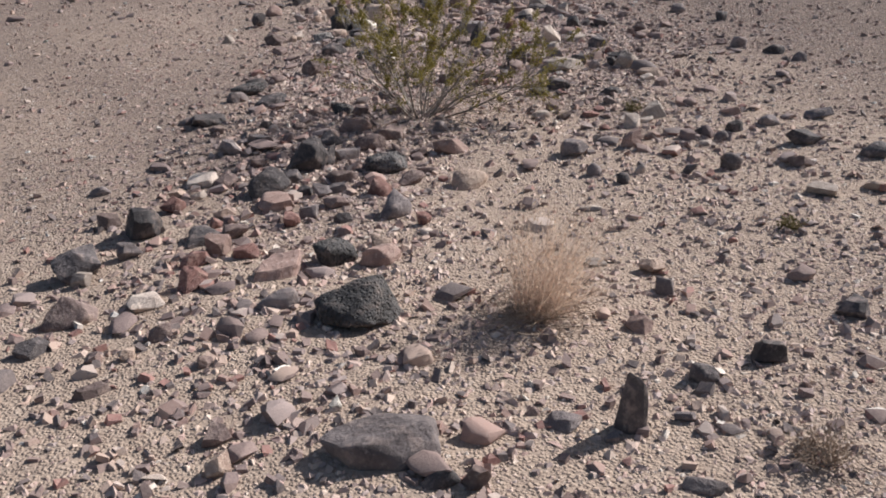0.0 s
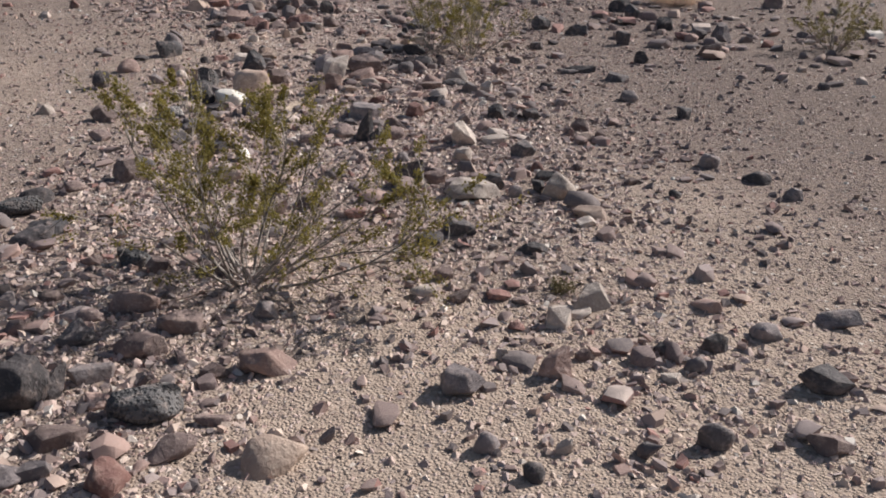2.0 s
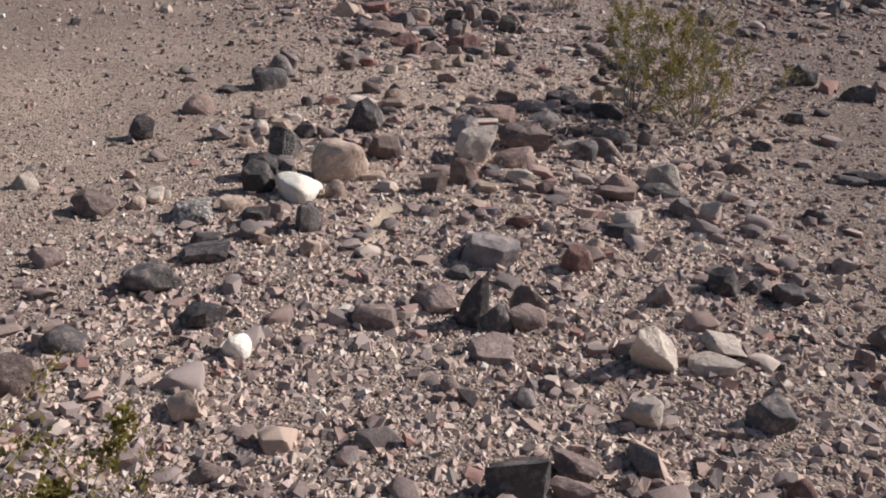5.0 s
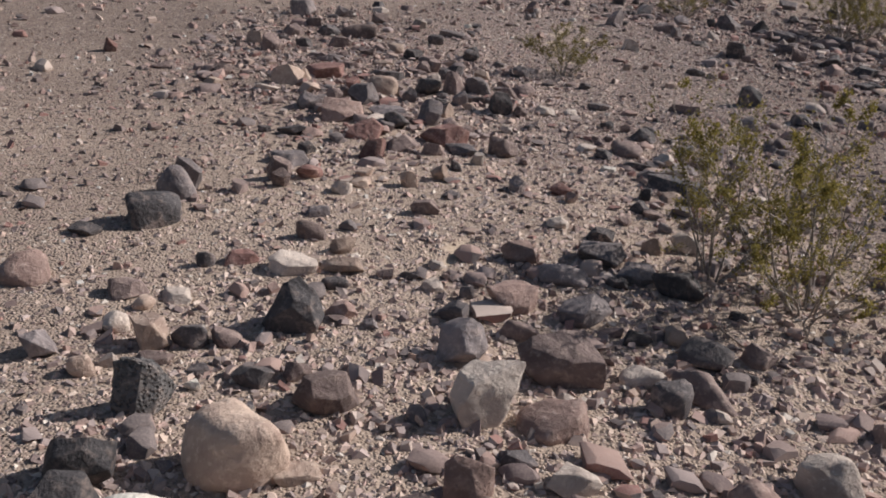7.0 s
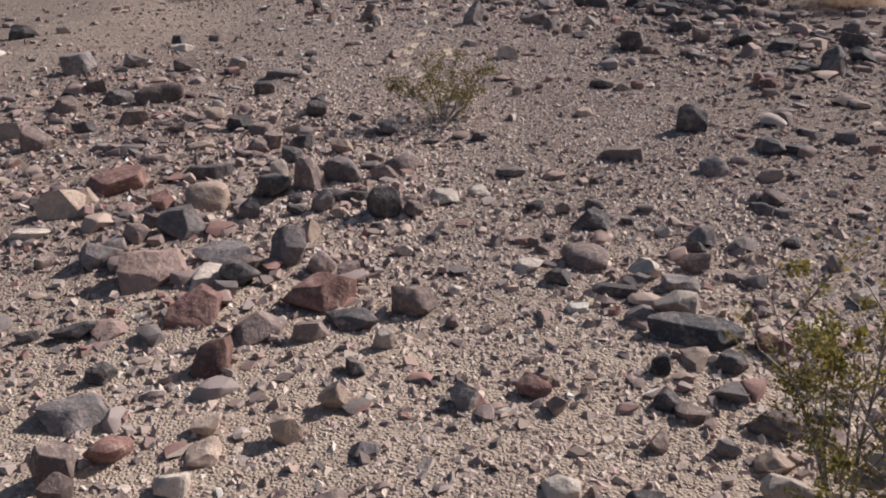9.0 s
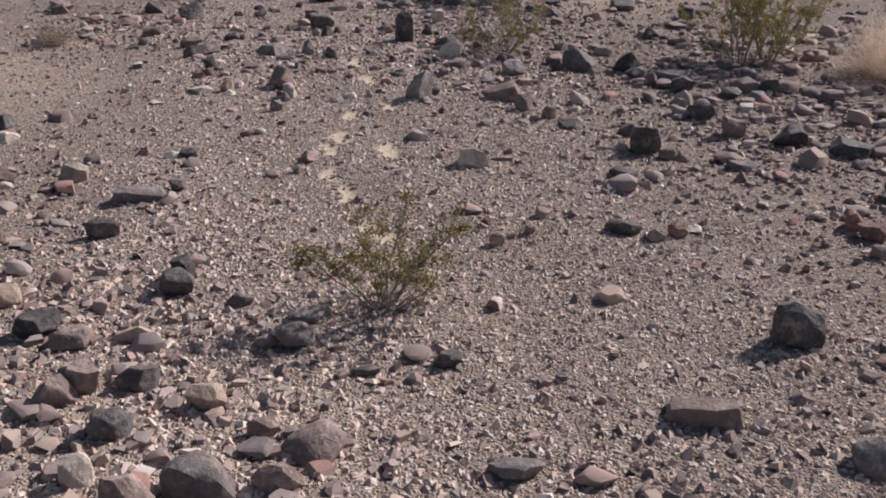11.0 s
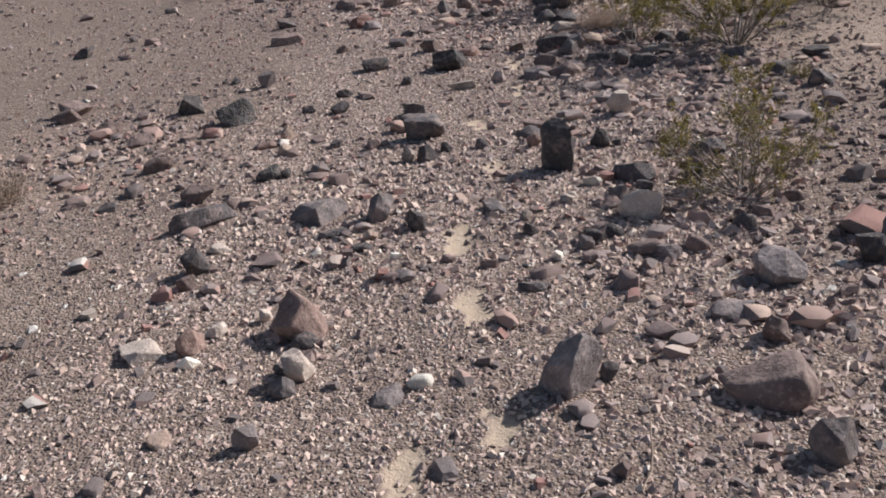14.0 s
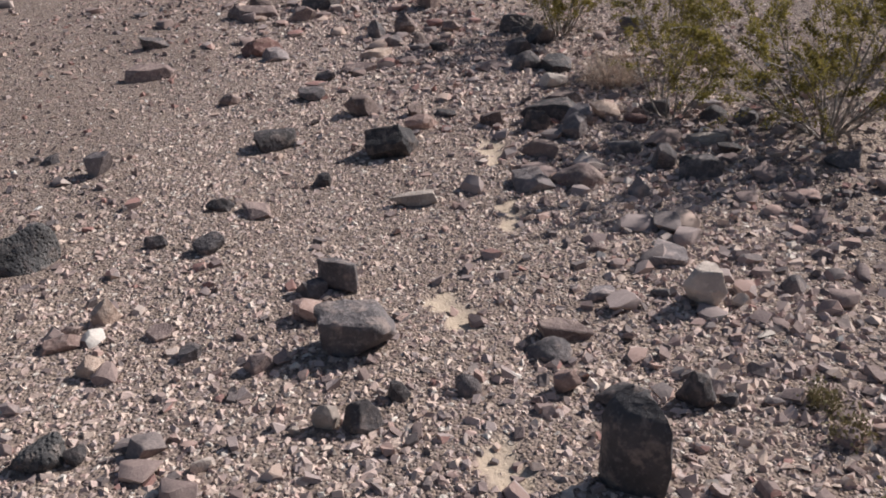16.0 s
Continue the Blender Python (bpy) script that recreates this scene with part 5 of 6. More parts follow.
stone(0.85, 18.87, 0.051, 0.034, 0.030, -20, "dark", "angular")
stone(0.58, 18.88, 0.144, 0.116, 0.074, -12, "dark", "angular")
stone(0.77, 18.89, 0.104, 0.083, 0.088, -17, "dark", "angular")
stone(0.01, 18.94, 0.065, 0.052, 0.052, 5, "dark", "angular")
stone(0.45, 18.96, 0.075, 0.060, 0.069, -8, "pink", "angular")
stone(0.19, 18.96, 0.072, 0.058, 0.048, -1, "grey", "round")
stone(-1.55, 19.08, 0.167, 0.084, 0.073, 25, "brown", "angular")
stone(-0.86, 19.12, 0.084, 0.067, 0.057, 26, "tan", "angular")
stone(-0.39, 19.12, 0.082, 0.066, 0.052, 14, "brown", "angular")
stone(0.42, 19.13, 0.136, 0.091, 0.055, -7, "dark", "round")
stone(-0.60, 19.20, 0.068, 0.055, 0.041, 19, "dark", "angular")
stone(-0.12, 19.21, 0.231, 0.185, 0.126, 7, "dark", "angular")
stone(0.48, 19.23, 0.165, 0.095, 0.067, -8, "brown", "angular")
stone(-1.00, 19.28, 0.151, 0.068, 0.037, 27, "pink", "slab")
stone(-0.72, 19.33, 0.094, 0.087, 0.027, 21, "brown", "slab")
stone(1.02, 19.34, 0.060, 0.042, 0.037, -20, "pale", "angular")
stone(-1.00, 19.36, 0.072, 0.037, 0.032, 26, "brown", "angular")
stone(0.92, 19.38, 0.131, 0.105, 0.120, -17, "pale", "angular")
stone(-0.27, 19.39, 0.117, 0.094, 0.063, 10, "pink", "angular")
stone(3.25, 19.39, 0.174, 0.132, 0.115, -23, "dark", "angular")
stone(1.21, 19.41, 0.094, 0.075, 0.047, -23, "grey", "angular")
stone(-0.17, 19.42, 0.052, 0.041, 0.047, 8, "grey", "angular")
stone(0.80, 19.43, 0.062, 0.037, 0.028, -14, "dark", "round")
stone(-0.92, 19.44, 0.093, 0.074, 0.085, 24, "tan", "angular")
stone(0.62, 19.45, 0.089, 0.070, 0.026, -10, "grey", "slab")
stone(-0.29, 19.54, 0.103, 0.083, 0.051, 10, "dark", "angular")
stone(-0.21, 19.58, 0.132, 0.106, 0.107, 8, "dark", "angular")
stone(-1.84, 19.59, 0.189, 0.100, 0.061, 26, "brown", "angular")
stone(2.02, 19.59, 0.139, 0.093, 0.081, -16, "dark", "angular")
stone(0.89, 19.68, 0.117, 0.153, 0.034, -15, "grey", "slab")
stone(0.66, 19.76, 0.073, 0.046, 0.023, -10, "brown", "slab")
stone(-1.33, 19.85, 0.233, 0.186, 0.145, 28, "lava", "round")
stone(1.89, 19.86, 0.185, 0.123, 0.051, -18, "dark", "slab")
stone(-2.15, 19.87, 0.159, 0.087, 0.077, 24, "brown", "angular")
stone(2.78, 19.88, 0.244, 0.196, 0.106, -19, "grey", "angular")
stone(-0.70, 19.90, 0.116, 0.093, 0.067, 17, "dark", "angular")
stone(-0.90, 19.95, 0.086, 0.049, 0.043, 20, "dark", "angular")
stone(-1.72, 20.17, 0.164, 0.131, 0.124, 22, "dark", "angular")
stone(2.18, 20.21, 0.164, 0.125, 0.052, -20, "dark", "slab")
stone(0.90, 20.22, 0.098, 0.079, 0.076, -13, "grey", "round")
stone(-0.58, 20.22, 0.114, 0.150, 0.036, 13, "brown", "slab")
stone(-0.73, 20.25, 0.116, 0.064, 0.047, 15, "dark", "angular")
stone(0.02, 20.26, 0.194, 0.073, 0.051, 3, "pale", "slab")
stone(1.43, 20.27, 0.109, 0.107, 0.031, -21, "grey", "slab")
stone(-2.60, 20.28, 0.170, 0.103, 0.090, 26, "brown", "angular")
stone(1.73, 20.37, 0.142, 0.093, 0.057, -25, "dark", "angular")
stone(1.17, 20.37, 0.178, 0.129, 0.072, -16, "dark", "angular")
stone(0.51, 20.38, 0.198, 0.175, 0.057, -6, "grey", "slab")
stone(0.68, 20.38, 0.218, 0.109, 0.081, -7, "brown", "round")
stone(-2.60, 20.42, 0.224, 0.180, 0.093, 29, "brown", "angular")
stone(1.05, 20.49, 0.104, 0.083, 0.095, -14, "dark", "angular")
stone(-0.36, 20.49, 0.083, 0.057, 0.050, 9, "dark", "angular")
stone(1.35, 20.59, 0.114, 0.076, 0.032, -15, "dark", "slab")
stone(-1.33, 20.66, 0.118, 0.095, 0.105, 22, "grey", "angular")
stone(0.56, 20.70, 0.161, 0.080, 0.070, -5, "brown", "angular")
stone(0.93, 20.70, 0.159, 0.096, 0.046, -12, "dark", "slab")
stone(1.28, 20.72, 0.176, 0.088, 0.037, -14, "pale", "slab")
stone(-0.08, 20.82, 0.244, 0.196, 0.136, 4, "black", "angular")
stone(-1.61, 20.82, 0.090, 0.049, 0.043, 25, "dark", "angular")
stone(0.72, 20.92, 0.155, 0.124, 0.103, -8, "grey", "angular")
stone(1.52, 20.93, 0.122, 0.081, 0.071, -16, "dark", "angular")
stone(-0.62, 20.95, 0.197, 0.166, 0.080, 11, "dark", "round")
stone(1.39, 21.00, 0.128, 0.102, 0.068, -17, "dark", "angular")
stone(1.04, 21.03, 0.112, 0.076, 0.031, -10, "red", "slab")
stone(0.77, 21.05, 0.155, 0.111, 0.097, -3, "grey", "angular")
stone(0.57, 21.05, 0.156, 0.103, 0.090, -5, "dark", "angular")
stone(0.05, 21.11, 0.173, 0.099, 0.070, 2, "pink", "angular")
stone(0.91, 21.12, 0.148, 0.118, 0.068, -10, "tan", "angular")
stone(1.16, 21.14, 0.127, 0.078, 0.069, -12, "dark", "angular")
stone(0.38, 21.15, 0.118, 0.077, 0.068, -1, "brown", "angular")
stone(0.66, 21.17, 0.286, 0.134, 0.083, -7, "dark", "slab")
stone(1.39, 21.20, 0.192, 0.096, 0.040, -14, "grey", "slab")
stone(0.16, 21.27, 0.111, 0.070, 0.029, 0, "dark", "slab")
stone(0.01, 21.28, 0.065, 0.093, 0.063, 2, "brown", "angular")
stone(0.75, 21.35, 0.211, 0.113, 0.047, -6, "brown", "slab")
stone(-0.25, 21.35, 0.181, 0.145, 0.093, 6, "brown", "angular")
stone(-0.53, 21.61, 0.149, 0.130, 0.060, 9, "dark", "angular")
stone(-0.96, 21.62, 0.121, 0.097, 0.061, 14, "brown", "angular")
stone(0.73, 21.62, 0.155, 0.078, 0.068, -6, "pale", "angular")
stone(0.97, 21.69, 0.154, 0.089, 0.037, -8, "brown", "slab")
stone(0.77, 21.89, 0.181, 0.187, 0.078, -6, "black", "slab")
stone(0.62, 21.94, 0.182, 0.128, 0.096, -5, "dark", "round")
stone(-0.50, 21.98, 0.118, 0.065, 0.057, 7, "dark", "angular")
stone(-0.33, 22.15, 0.227, 0.113, 0.047, 5, "brown", "slab")
stone(-0.04, 22.21, 0.130, 0.087, 0.036, 2, "brown", "slab")
stone(-1.55, 22.22, 0.287, 0.120, 0.083, 18, "brown", "slab")
stone(0.60, 22.28, 0.153, 0.114, 0.100, -4, "dark", "angular")
stone(-3.44, 22.44, 0.214, 0.107, 0.094, 27, "dark", "angular")
stone(0.14, 22.45, 0.118, 0.062, 0.055, 0, "dark", "angular")
stone(-0.24, 22.47, 0.198, 0.099, 0.041, 4, "tan", "slab")
stone(-0.86, 22.51, 0.165, 0.133, 0.073, 11, "grey", "angular")
stone(0.75, 22.52, 0.179, 0.142, 0.125, -5, "dark", "angular")
stone(1.34, 22.61, 0.190, 0.117, 0.102, -8, "dark", "angular")
stone(-0.97, 22.69, 0.265, 0.212, 0.108, 11, "red", "angular")
stone(0.02, 22.69, 0.123, 0.081, 0.071, 1, "brown", "angular")
stone(-0.13, 22.70, 0.147, 0.074, 0.065, 3, "grey", "angular")
stone(0.64, 22.83, 0.229, 0.125, 0.110, -4, "dark", "angular")
stone(-1.70, 22.91, 0.182, 0.146, 0.078, 17, "dark", "angular")
stone(-0.26, 22.93, 0.127, 0.128, 0.112, 4, "dark", "angular")
stone(0.22, 22.99, 0.128, 0.086, 0.075, 0, "brown", "angular")
stone(-0.08, 23.04, 0.137, 0.173, 0.132, 2, "brown", "angular")
stone(-0.81, 23.49, 0.205, 0.103, 0.090, 8, "brown", "angular")
stone(-1.18, 23.66, 0.388, 0.147, 0.089, 10, "brown", "slab")
stone(0.08, 23.69, 0.177, 0.201, 0.171, 1, "brown", "angular")
stone(-0.71, 23.86, 0.334, 0.268, 0.162, 7, "dark", "angular")
stone(-1.18, 23.89, 0.163, 0.109, 0.095, 10, "brown", "angular")
stone(-0.18, 24.01, 0.146, 0.225, 0.140, 3, "brown", "angular")
stone(-0.47, 24.18, 0.149, 0.113, 0.099, 5, "brown", "angular")
stone(-2.13, 24.62, 0.183, 0.130, 0.114, 14, "brown", "angular")
stone(-2.38, 24.68, 0.184, 0.118, 0.103, 16, "grey", "angular")
stone(-1.95, 25.17, 0.167, 0.124, 0.108, 13, "dark", "angular")


# ---- plants ----
def part(name, verts, faces, material, parent, label="", smooth=False):
    ob = new(name, mesh_of(name, np.asarray(verts, float), np.asarray(faces), material, smooth))
    ob.parent = parent
    if label:
        ob["label"] = label
    return ob


def tube(verts, faces, points, radii, sides=5):
    """Adds a tapered tube along points."""
    start = len(verts)
    for n, (p, r) in enumerate(zip(points, radii)):
        ahead = (points[min(n + 1, len(points) - 1)] - points[max(n - 1, 0)])
        ahead = ahead / (np.linalg.norm(ahead) + 1e-9)
        side = np.cross(ahead, (0.31, 0.87, 0.38))
        side /= np.linalg.norm(side) + 1e-9
        other = np.cross(ahead, side)
        for k in range(sides):
            a = 2 * math.pi * k / sides
            verts.append(p + r * (math.cos(a) * side + math.sin(a) * other))
    for n in range(len(points) - 1):
        for k in range(sides):
            a, b = start + n * sides + k, start + n * sides + (k + 1) % sides
            faces.append((a, b, b + sides, a + sides))


def bent(r, start, way, length, rise, count=6, wobble=0.12):
    pts, p, d = [start], start.copy(), way / np.linalg.norm(way)
    for _ in range(count - 1):
        d = d + r.normal(size=3) * wobble + np.array((0, 0, rise))
        d /= np.linalg.norm(d)
        p = p + d * length / (count - 1)
        pts.append(p.copy())
    return pts


def leaf(verts, faces, at, way, size, r):
    side = np.cross(way, r.normal(size=3))
    side /= np.linalg.norm(side) + 1e-9
    n = np.cross(side, way)
    i = len(verts)
    w = size * 0.34
    verts.extend((at, at + way * size * 0.5 + side * w + n * size * 0.1, at + way * size, at + way * size * 0.5 - side * w + n * size * 0.1))
    faces.append((i, i + 1, i + 2, i + 3))


def creosote(x, y, width, height, seed, stems, leaves, label, leaf_material=None):
    """An open desert shrub: crooked stems from one root, forked twigs and many small leaves in loose tufts."""
    r = np.random.default_rng(seed)
    root = new("creosote_bush")
    root.location = (x, y, float(ground_z(x, y)))
    tagged(root, label, "bush", "creosote bushes")
    lv, lf, tips = [], [], []
    for s in range(stems):
        a = 2 * math.pi * (s + r.uniform(-0.4, 0.4)) / stems
        lean = r.uniform(0.3, 1.12)
        out = width / 2 * lean * r.uniform(0.75, 1.05)
        top = height * r.uniform(0.75, 1.0) * (1.08 - 0.42 * lean)
        way = np.array((math.cos(a) * out, math.sin(a) * out, top))
        verts, faces = [], []
        base = np.array((math.cos(a) * 0.03, math.sin(a) * 0.03, -0.03)) * (0.6 + width / 2)
        length = np.linalg.norm(way)
        main = bent(r, base, way * (1, 1, 0.8), length, 0.05, 7)
        thick = 0.0065 * (0.5 + 0.55 * height) * r.uniform(0.8, 1.3)
        tube(verts, faces, main, [thick * (1 - 0.75 * i / 6) for i in range(7)])
        for n in range(2, 7):
            for _ in range(3):
                d = main[n] - main[n - 1]
                d = d / np.linalg.norm(d) + r.normal(size=3) * 0.55
                twig = bent(r, main[n], d, length * r.uniform(0.18, 0.4), 0.06, 4, 0.18)
                tube(verts, faces, twig, [thick * 0.34, thick * 0.28, thick * 0.22, thick * 0.12], 3)
                tips.append(twig)
                if r.random() < 0.6:
                    sub = bent(r, twig[2], twig[2] - twig[1] + r.normal(size=3) * length * 0.06, length * r.uniform(0.1, 0.2), 0.04, 3, 0.2)
                    tube(verts, faces, sub, [thick * 0.2, thick * 0.16, thick * 0.1], 3)
                    tips.append(sub)
        part("stem", verts, faces, BARK, root, smooth=True)
    verts, faces = [], []
    for _ in range(stems):
        a = r.uniform(0, 2 * math.pi)
        way = np.array((math.cos(a), math.sin(a), r.uniform(0.15, 0.9)))
        old = bent(r, np.array((math.cos(a) * 0.02, math.sin(a) * 0.02, -0.01)), way, width * r.uniform(0.2, 0.42), -0.03, 6, 0.2)
        tube(verts, faces, old, [0.0034, 0.003, 0.0026, 0.0021, 0.0016, 0.0008], 4)
        for k in (2, 3, 4):
            tube(verts, faces, bent(r, old[k], way + r.normal(size=3) * 0.7, width * r.uniform(0.07, 0.16), 0.0, 3, 0.2), [0.0018, 0.0014, 0.0007], 3)
    part("dead_wood", verts, faces, GREY_WOOD, root, "bare grey dead stems low round the root", smooth=True)
    weights = r.uniform(0.1, 1, size=len(tips)) ** 3.6 * np.array([0.5 + max(0.0, t[-1][2]) / height for t in tips])
    for pick in r.choice(len(tips), size=leaves, p=weights / weights.sum()):
        t = tips[pick]
        u = r.uniform(0.35, 1) * (len(t) - 1)
        k = min(int(u), len(t) - 2)
        at = t[k] + (t[k + 1] - t[k]) * (u - k) + r.normal(size=3) * 0.009
        d = t[k + 1] - t[k]
        d = d / (np.linalg.norm(d) + 1e-9) + r.normal(size=3) * 0.9
        leaf(lv, lf, at, d / np.linalg.norm(d), r.uniform(0.008, 0.0155), r)
    part("crown", lv, lf, leaf_material or LEAF, root, "small olive-green waxy leaves in loose tufts")
    return root


def tuft(x, y, width, height, seed, blades, label, material, name="grass_tuft", dense=False, litter=0, drift=0.0):
    """Dry grass or straw: thin crooked stalks fanning from one root."""
    r = np.random.default_rng(seed)
    root = new(name)
    root.location = (x, y, float(ground_z(x, y)))
    tagged(root, label, "dry grass", "dry tufts")
    verts, faces = [], []
    for _ in range(blades):
        a = r.uniform(0, 2 * math.pi)
        spread = math.sqrt(r.uniform(0, 1))
        top = height * r.uniform(0.35, 1.0) * (math.sqrt(max(0.05, 1 - 0.9 * spread ** 2)) if dense else 1 - 0.25 * spread)
        base = np.array((math.cos(a), math.sin(a), 0)) * width * (0.22 if dense else 0.2) * math.sqrt(r.uniform(0, 1)) + (0, 0, -0.01)
        reach = width / 2 * (1.0 if dense else 0.62)
        way = np.array((math.cos(a) * spread * reach + drift * r.uniform(0.2, 1.6), math.sin(a) * spread * reach, top))
        pts = bent(r, base, way, np.linalg.norm(way), 0.0, 4, 0.2)
        side = r.normal(size=3)
        side /= np.linalg.norm(side)
        i = len(verts)
        for p, w in zip(pts, (0.0012, 0.001, 0.0008, 0.0004)):
            verts.extend((p - side * w, p + side * w))
        faces.extend((i + 2 * k, i + 2 * k + 1, i + 2 * k + 3, i + 2 * k + 2) for k in range(3))
        for _ in range(5):
            k = r.integers(1, 4)
            at = pts[k] + (pts[k - 1] - pts[k]) * r.uniform(0, 1) + r.normal(size=3) * 0.007
            d = pts[k] - pts[k - 1]
            d = d / np.linalg.norm(d) + r.normal(size=3) * 0.5
            leaf(verts, faces, at, d / np.linalg.norm(d), r.uniform(0.007, 0.016), r)
    part("straw", verts, faces, material, root)
    if litter:
        verts, faces = [], []
        for _ in range(litter):
            a = r.uniform(0, 2 * math.pi)
            at = np.array((math.cos(a), math.sin(a), 0)) * width * r.uniform(0.1, 0.55) + (0, 0, r.uniform(0.006, 0.04))
            b = r.uniform(0, 2 * math.pi)
            tube(verts, faces, bent(r, at, np.array((math.cos(b), math.sin(b), 0.12)), r.uniform(0.05, 0.16), -0.02, 4, 0.2), [0.0016, 0.0014, 0.0012, 0.0006], 3)
        part("dead_litter", verts, faces, DEAD, root, "grey broken stalks lying round the root")
    return root


creosote(*BUSHES[0], 11, 16, 19000, "wide knee-high green creosote bush with bare grey stems")
creosote(*BUSHES[1], 12, 12, 8812, "sparse olive creosote bush with crooked stems among stones")
creosote(*BUSHES[2], 13, 9, 5385, "thin upright creosote bush growing between dark stones")
creosote(*BUSHES[3], 14, 9, 4080, "small pale green creosote bush on open gravel", DRY_LEAF)
creosote(*BUSHES[4], 15, 11, 7200, "olive creosote bush beside dark rubble")
creosote(*BUSHES[5], 16, 10, 5280, "low olive creosote bush on the gravel flat", DRY_LEAF)
creosote(*BUSHES[6], 17, 13, 4560, "small dusty creosote bush with many bare stems", DRY_LEAF)
creosote(*BUSHES[7], 18, 11, 8736, "green creosote bush rising behind dark stones")
creosote(*BUSHES[8], 19, 15, 25000, "large leafy creosote bush with forked stems on sand")
creosote(*BUSHES[9], 20, 14, 16000, "bushy creosote with dense yellow-green leaves")
creosote(*BUSHES[10], 21, 7, 2880, "small creosote shoot between stones")
creosote(*BUSHES[11], 22, 8, 3360, "low dark creosote bush at the sandy flat", DRY_LEAF)
creosote(*BUSHES[12], 23, 9, 3600, "low brownish creosote bush beyond the stones", DRY_LEAF)
creosote(*BUSHES[13], 24, 11, 10500, "leafy creosote bush behind a dry tuft")
creosote(*BUSHES[14], 25, 13, 16000, "tall creosote bush in pale sand")
tuft(0.49, 2.78, 0.34, 0.52, 31, 460, "straw-coloured dry grass tuft with dead stalks at its foot", STRAW, litter=160, drift=0.07)
tuft(1.12, 1.98, 0.17, 0.12, 32, 90, "small withered brown grass tuft on gravel", DEAD, litter=30)
for sprig, (sx, sy, tall) in enumerate(((1.24, 5.18, 0.09), (1.52, 3.41, 0.08), (1.95, 19.73, 0.14), (1.1, 18.72, 0.1), (1.08, 18.85, 0.09))):
    tuft(sx, sy, tall * 1.3, tall, 60 + sprig, 70, "tiny withered olive-brown sprig on gravel", DEAD_GREEN, "dry_sprig")
tuft(1.03, 21.6, 0.32, 0.24, 33, 420, "pale dry grass tuft in front of a creosote bush", STRAW, dense=True)
tuft(3.92, 17.0, 0.75, 0.55, 34, 1500, "large domed tuft of tan dry straw", STRAW, "straw_bush", dense=True)
tuft(3.91, 13.4, 0.75, 0.5, 35, 1300, "domed tan straw tuft beyond dark rubble", STRAW, "straw_bush", dense=True)
tuft(-2.26, 18.75, 0.34, 0.26, 36, 260, "small twiggy brown dry tuft at the gravel edge", DEAD, litter=40)


# ---- gravel and rubble ----
def path_x(y):
    return np.interp(y, [0, 2, 4, 7, 10, 13, 17, 24], [0.1, 0.55, 0.85, 0.35, 0.0, 0.4, 0.1, 0.0])


def scatter(count, x0, x1, y0, y1, keep):
    x, y = rng.uniform(x0, x1, count), rng.uniform(y0, y1, count)
    ok = rng.uniform(size=count) < keep(x, y)
    for px, py, pr in PLACED:
        ok &= (x - px) ** 2 + (y - py) ** 2 > (pr * 0.8) ** 2
    return x[ok], y[ok]


def pebbles(name, label, x, y, size, material, flat=0.55):
    """Broken pebbles as one mesh: crooked blocks without an underside."""
    n = len(x)
    box = np.array([(-1, -1, 0), (1, -1, 0), (1, 1, 0), (-1, 1, 0), (-1, -1, 1), (1, -1, 1), (1, 1, 1), (-1, 1, 1)], float)
    v = np.repeat(box[None], n, 0)
    v[:, 4:, :2] *= rng.uniform(0.6, 0.95, (n, 1, 1))
    v[:, :, :2] += rng.uniform(-0.3, 0.3, (n, 8, 2))
    v[:, 4:, 2] += rng.uniform(-0.3, 0.2, (n, 4))
    half = size[:, None] / 2
    v *= np.stack([half * rng.uniform(0.7, 1.3, (n, 1)), half * rng.uniform(0.55, 1.0, (n, 1)), size[:, None] * flat * rng.uniform(0.5, 1.3, (n, 1))], -1)
    a = rng.uniform(0, 2 * math.pi, n)[:, None]
    px, py = v[..., 0] * np.cos(a) - v[..., 1] * np.sin(a), v[..., 0] * np.sin(a) + v[..., 1] * np.cos(a)
    z = ground_z(x, y)[:, None] + v[..., 2] - 0.12 * size[:, None] + (px * rng.normal(0, 0.38, (n, 1)) + py * rng.normal(0, 0.38, (n, 1)))
    verts = np.stack([px + x[:, None], py + y[:, None], z], -1).reshape(-1, 3)
    quads = np.array([(4, 5, 6, 7), (0, 1, 5, 4), (1, 2, 6, 5), (2, 3, 7, 6), (3, 0, 4, 7)])
    faces = (quads[None] + 8 * np.arange(n)[:, None, None]).reshape(-1, 4)
    tagged(new(name, mesh_of(name, verts, faces, material)), label, "gravel", kind="stuff")


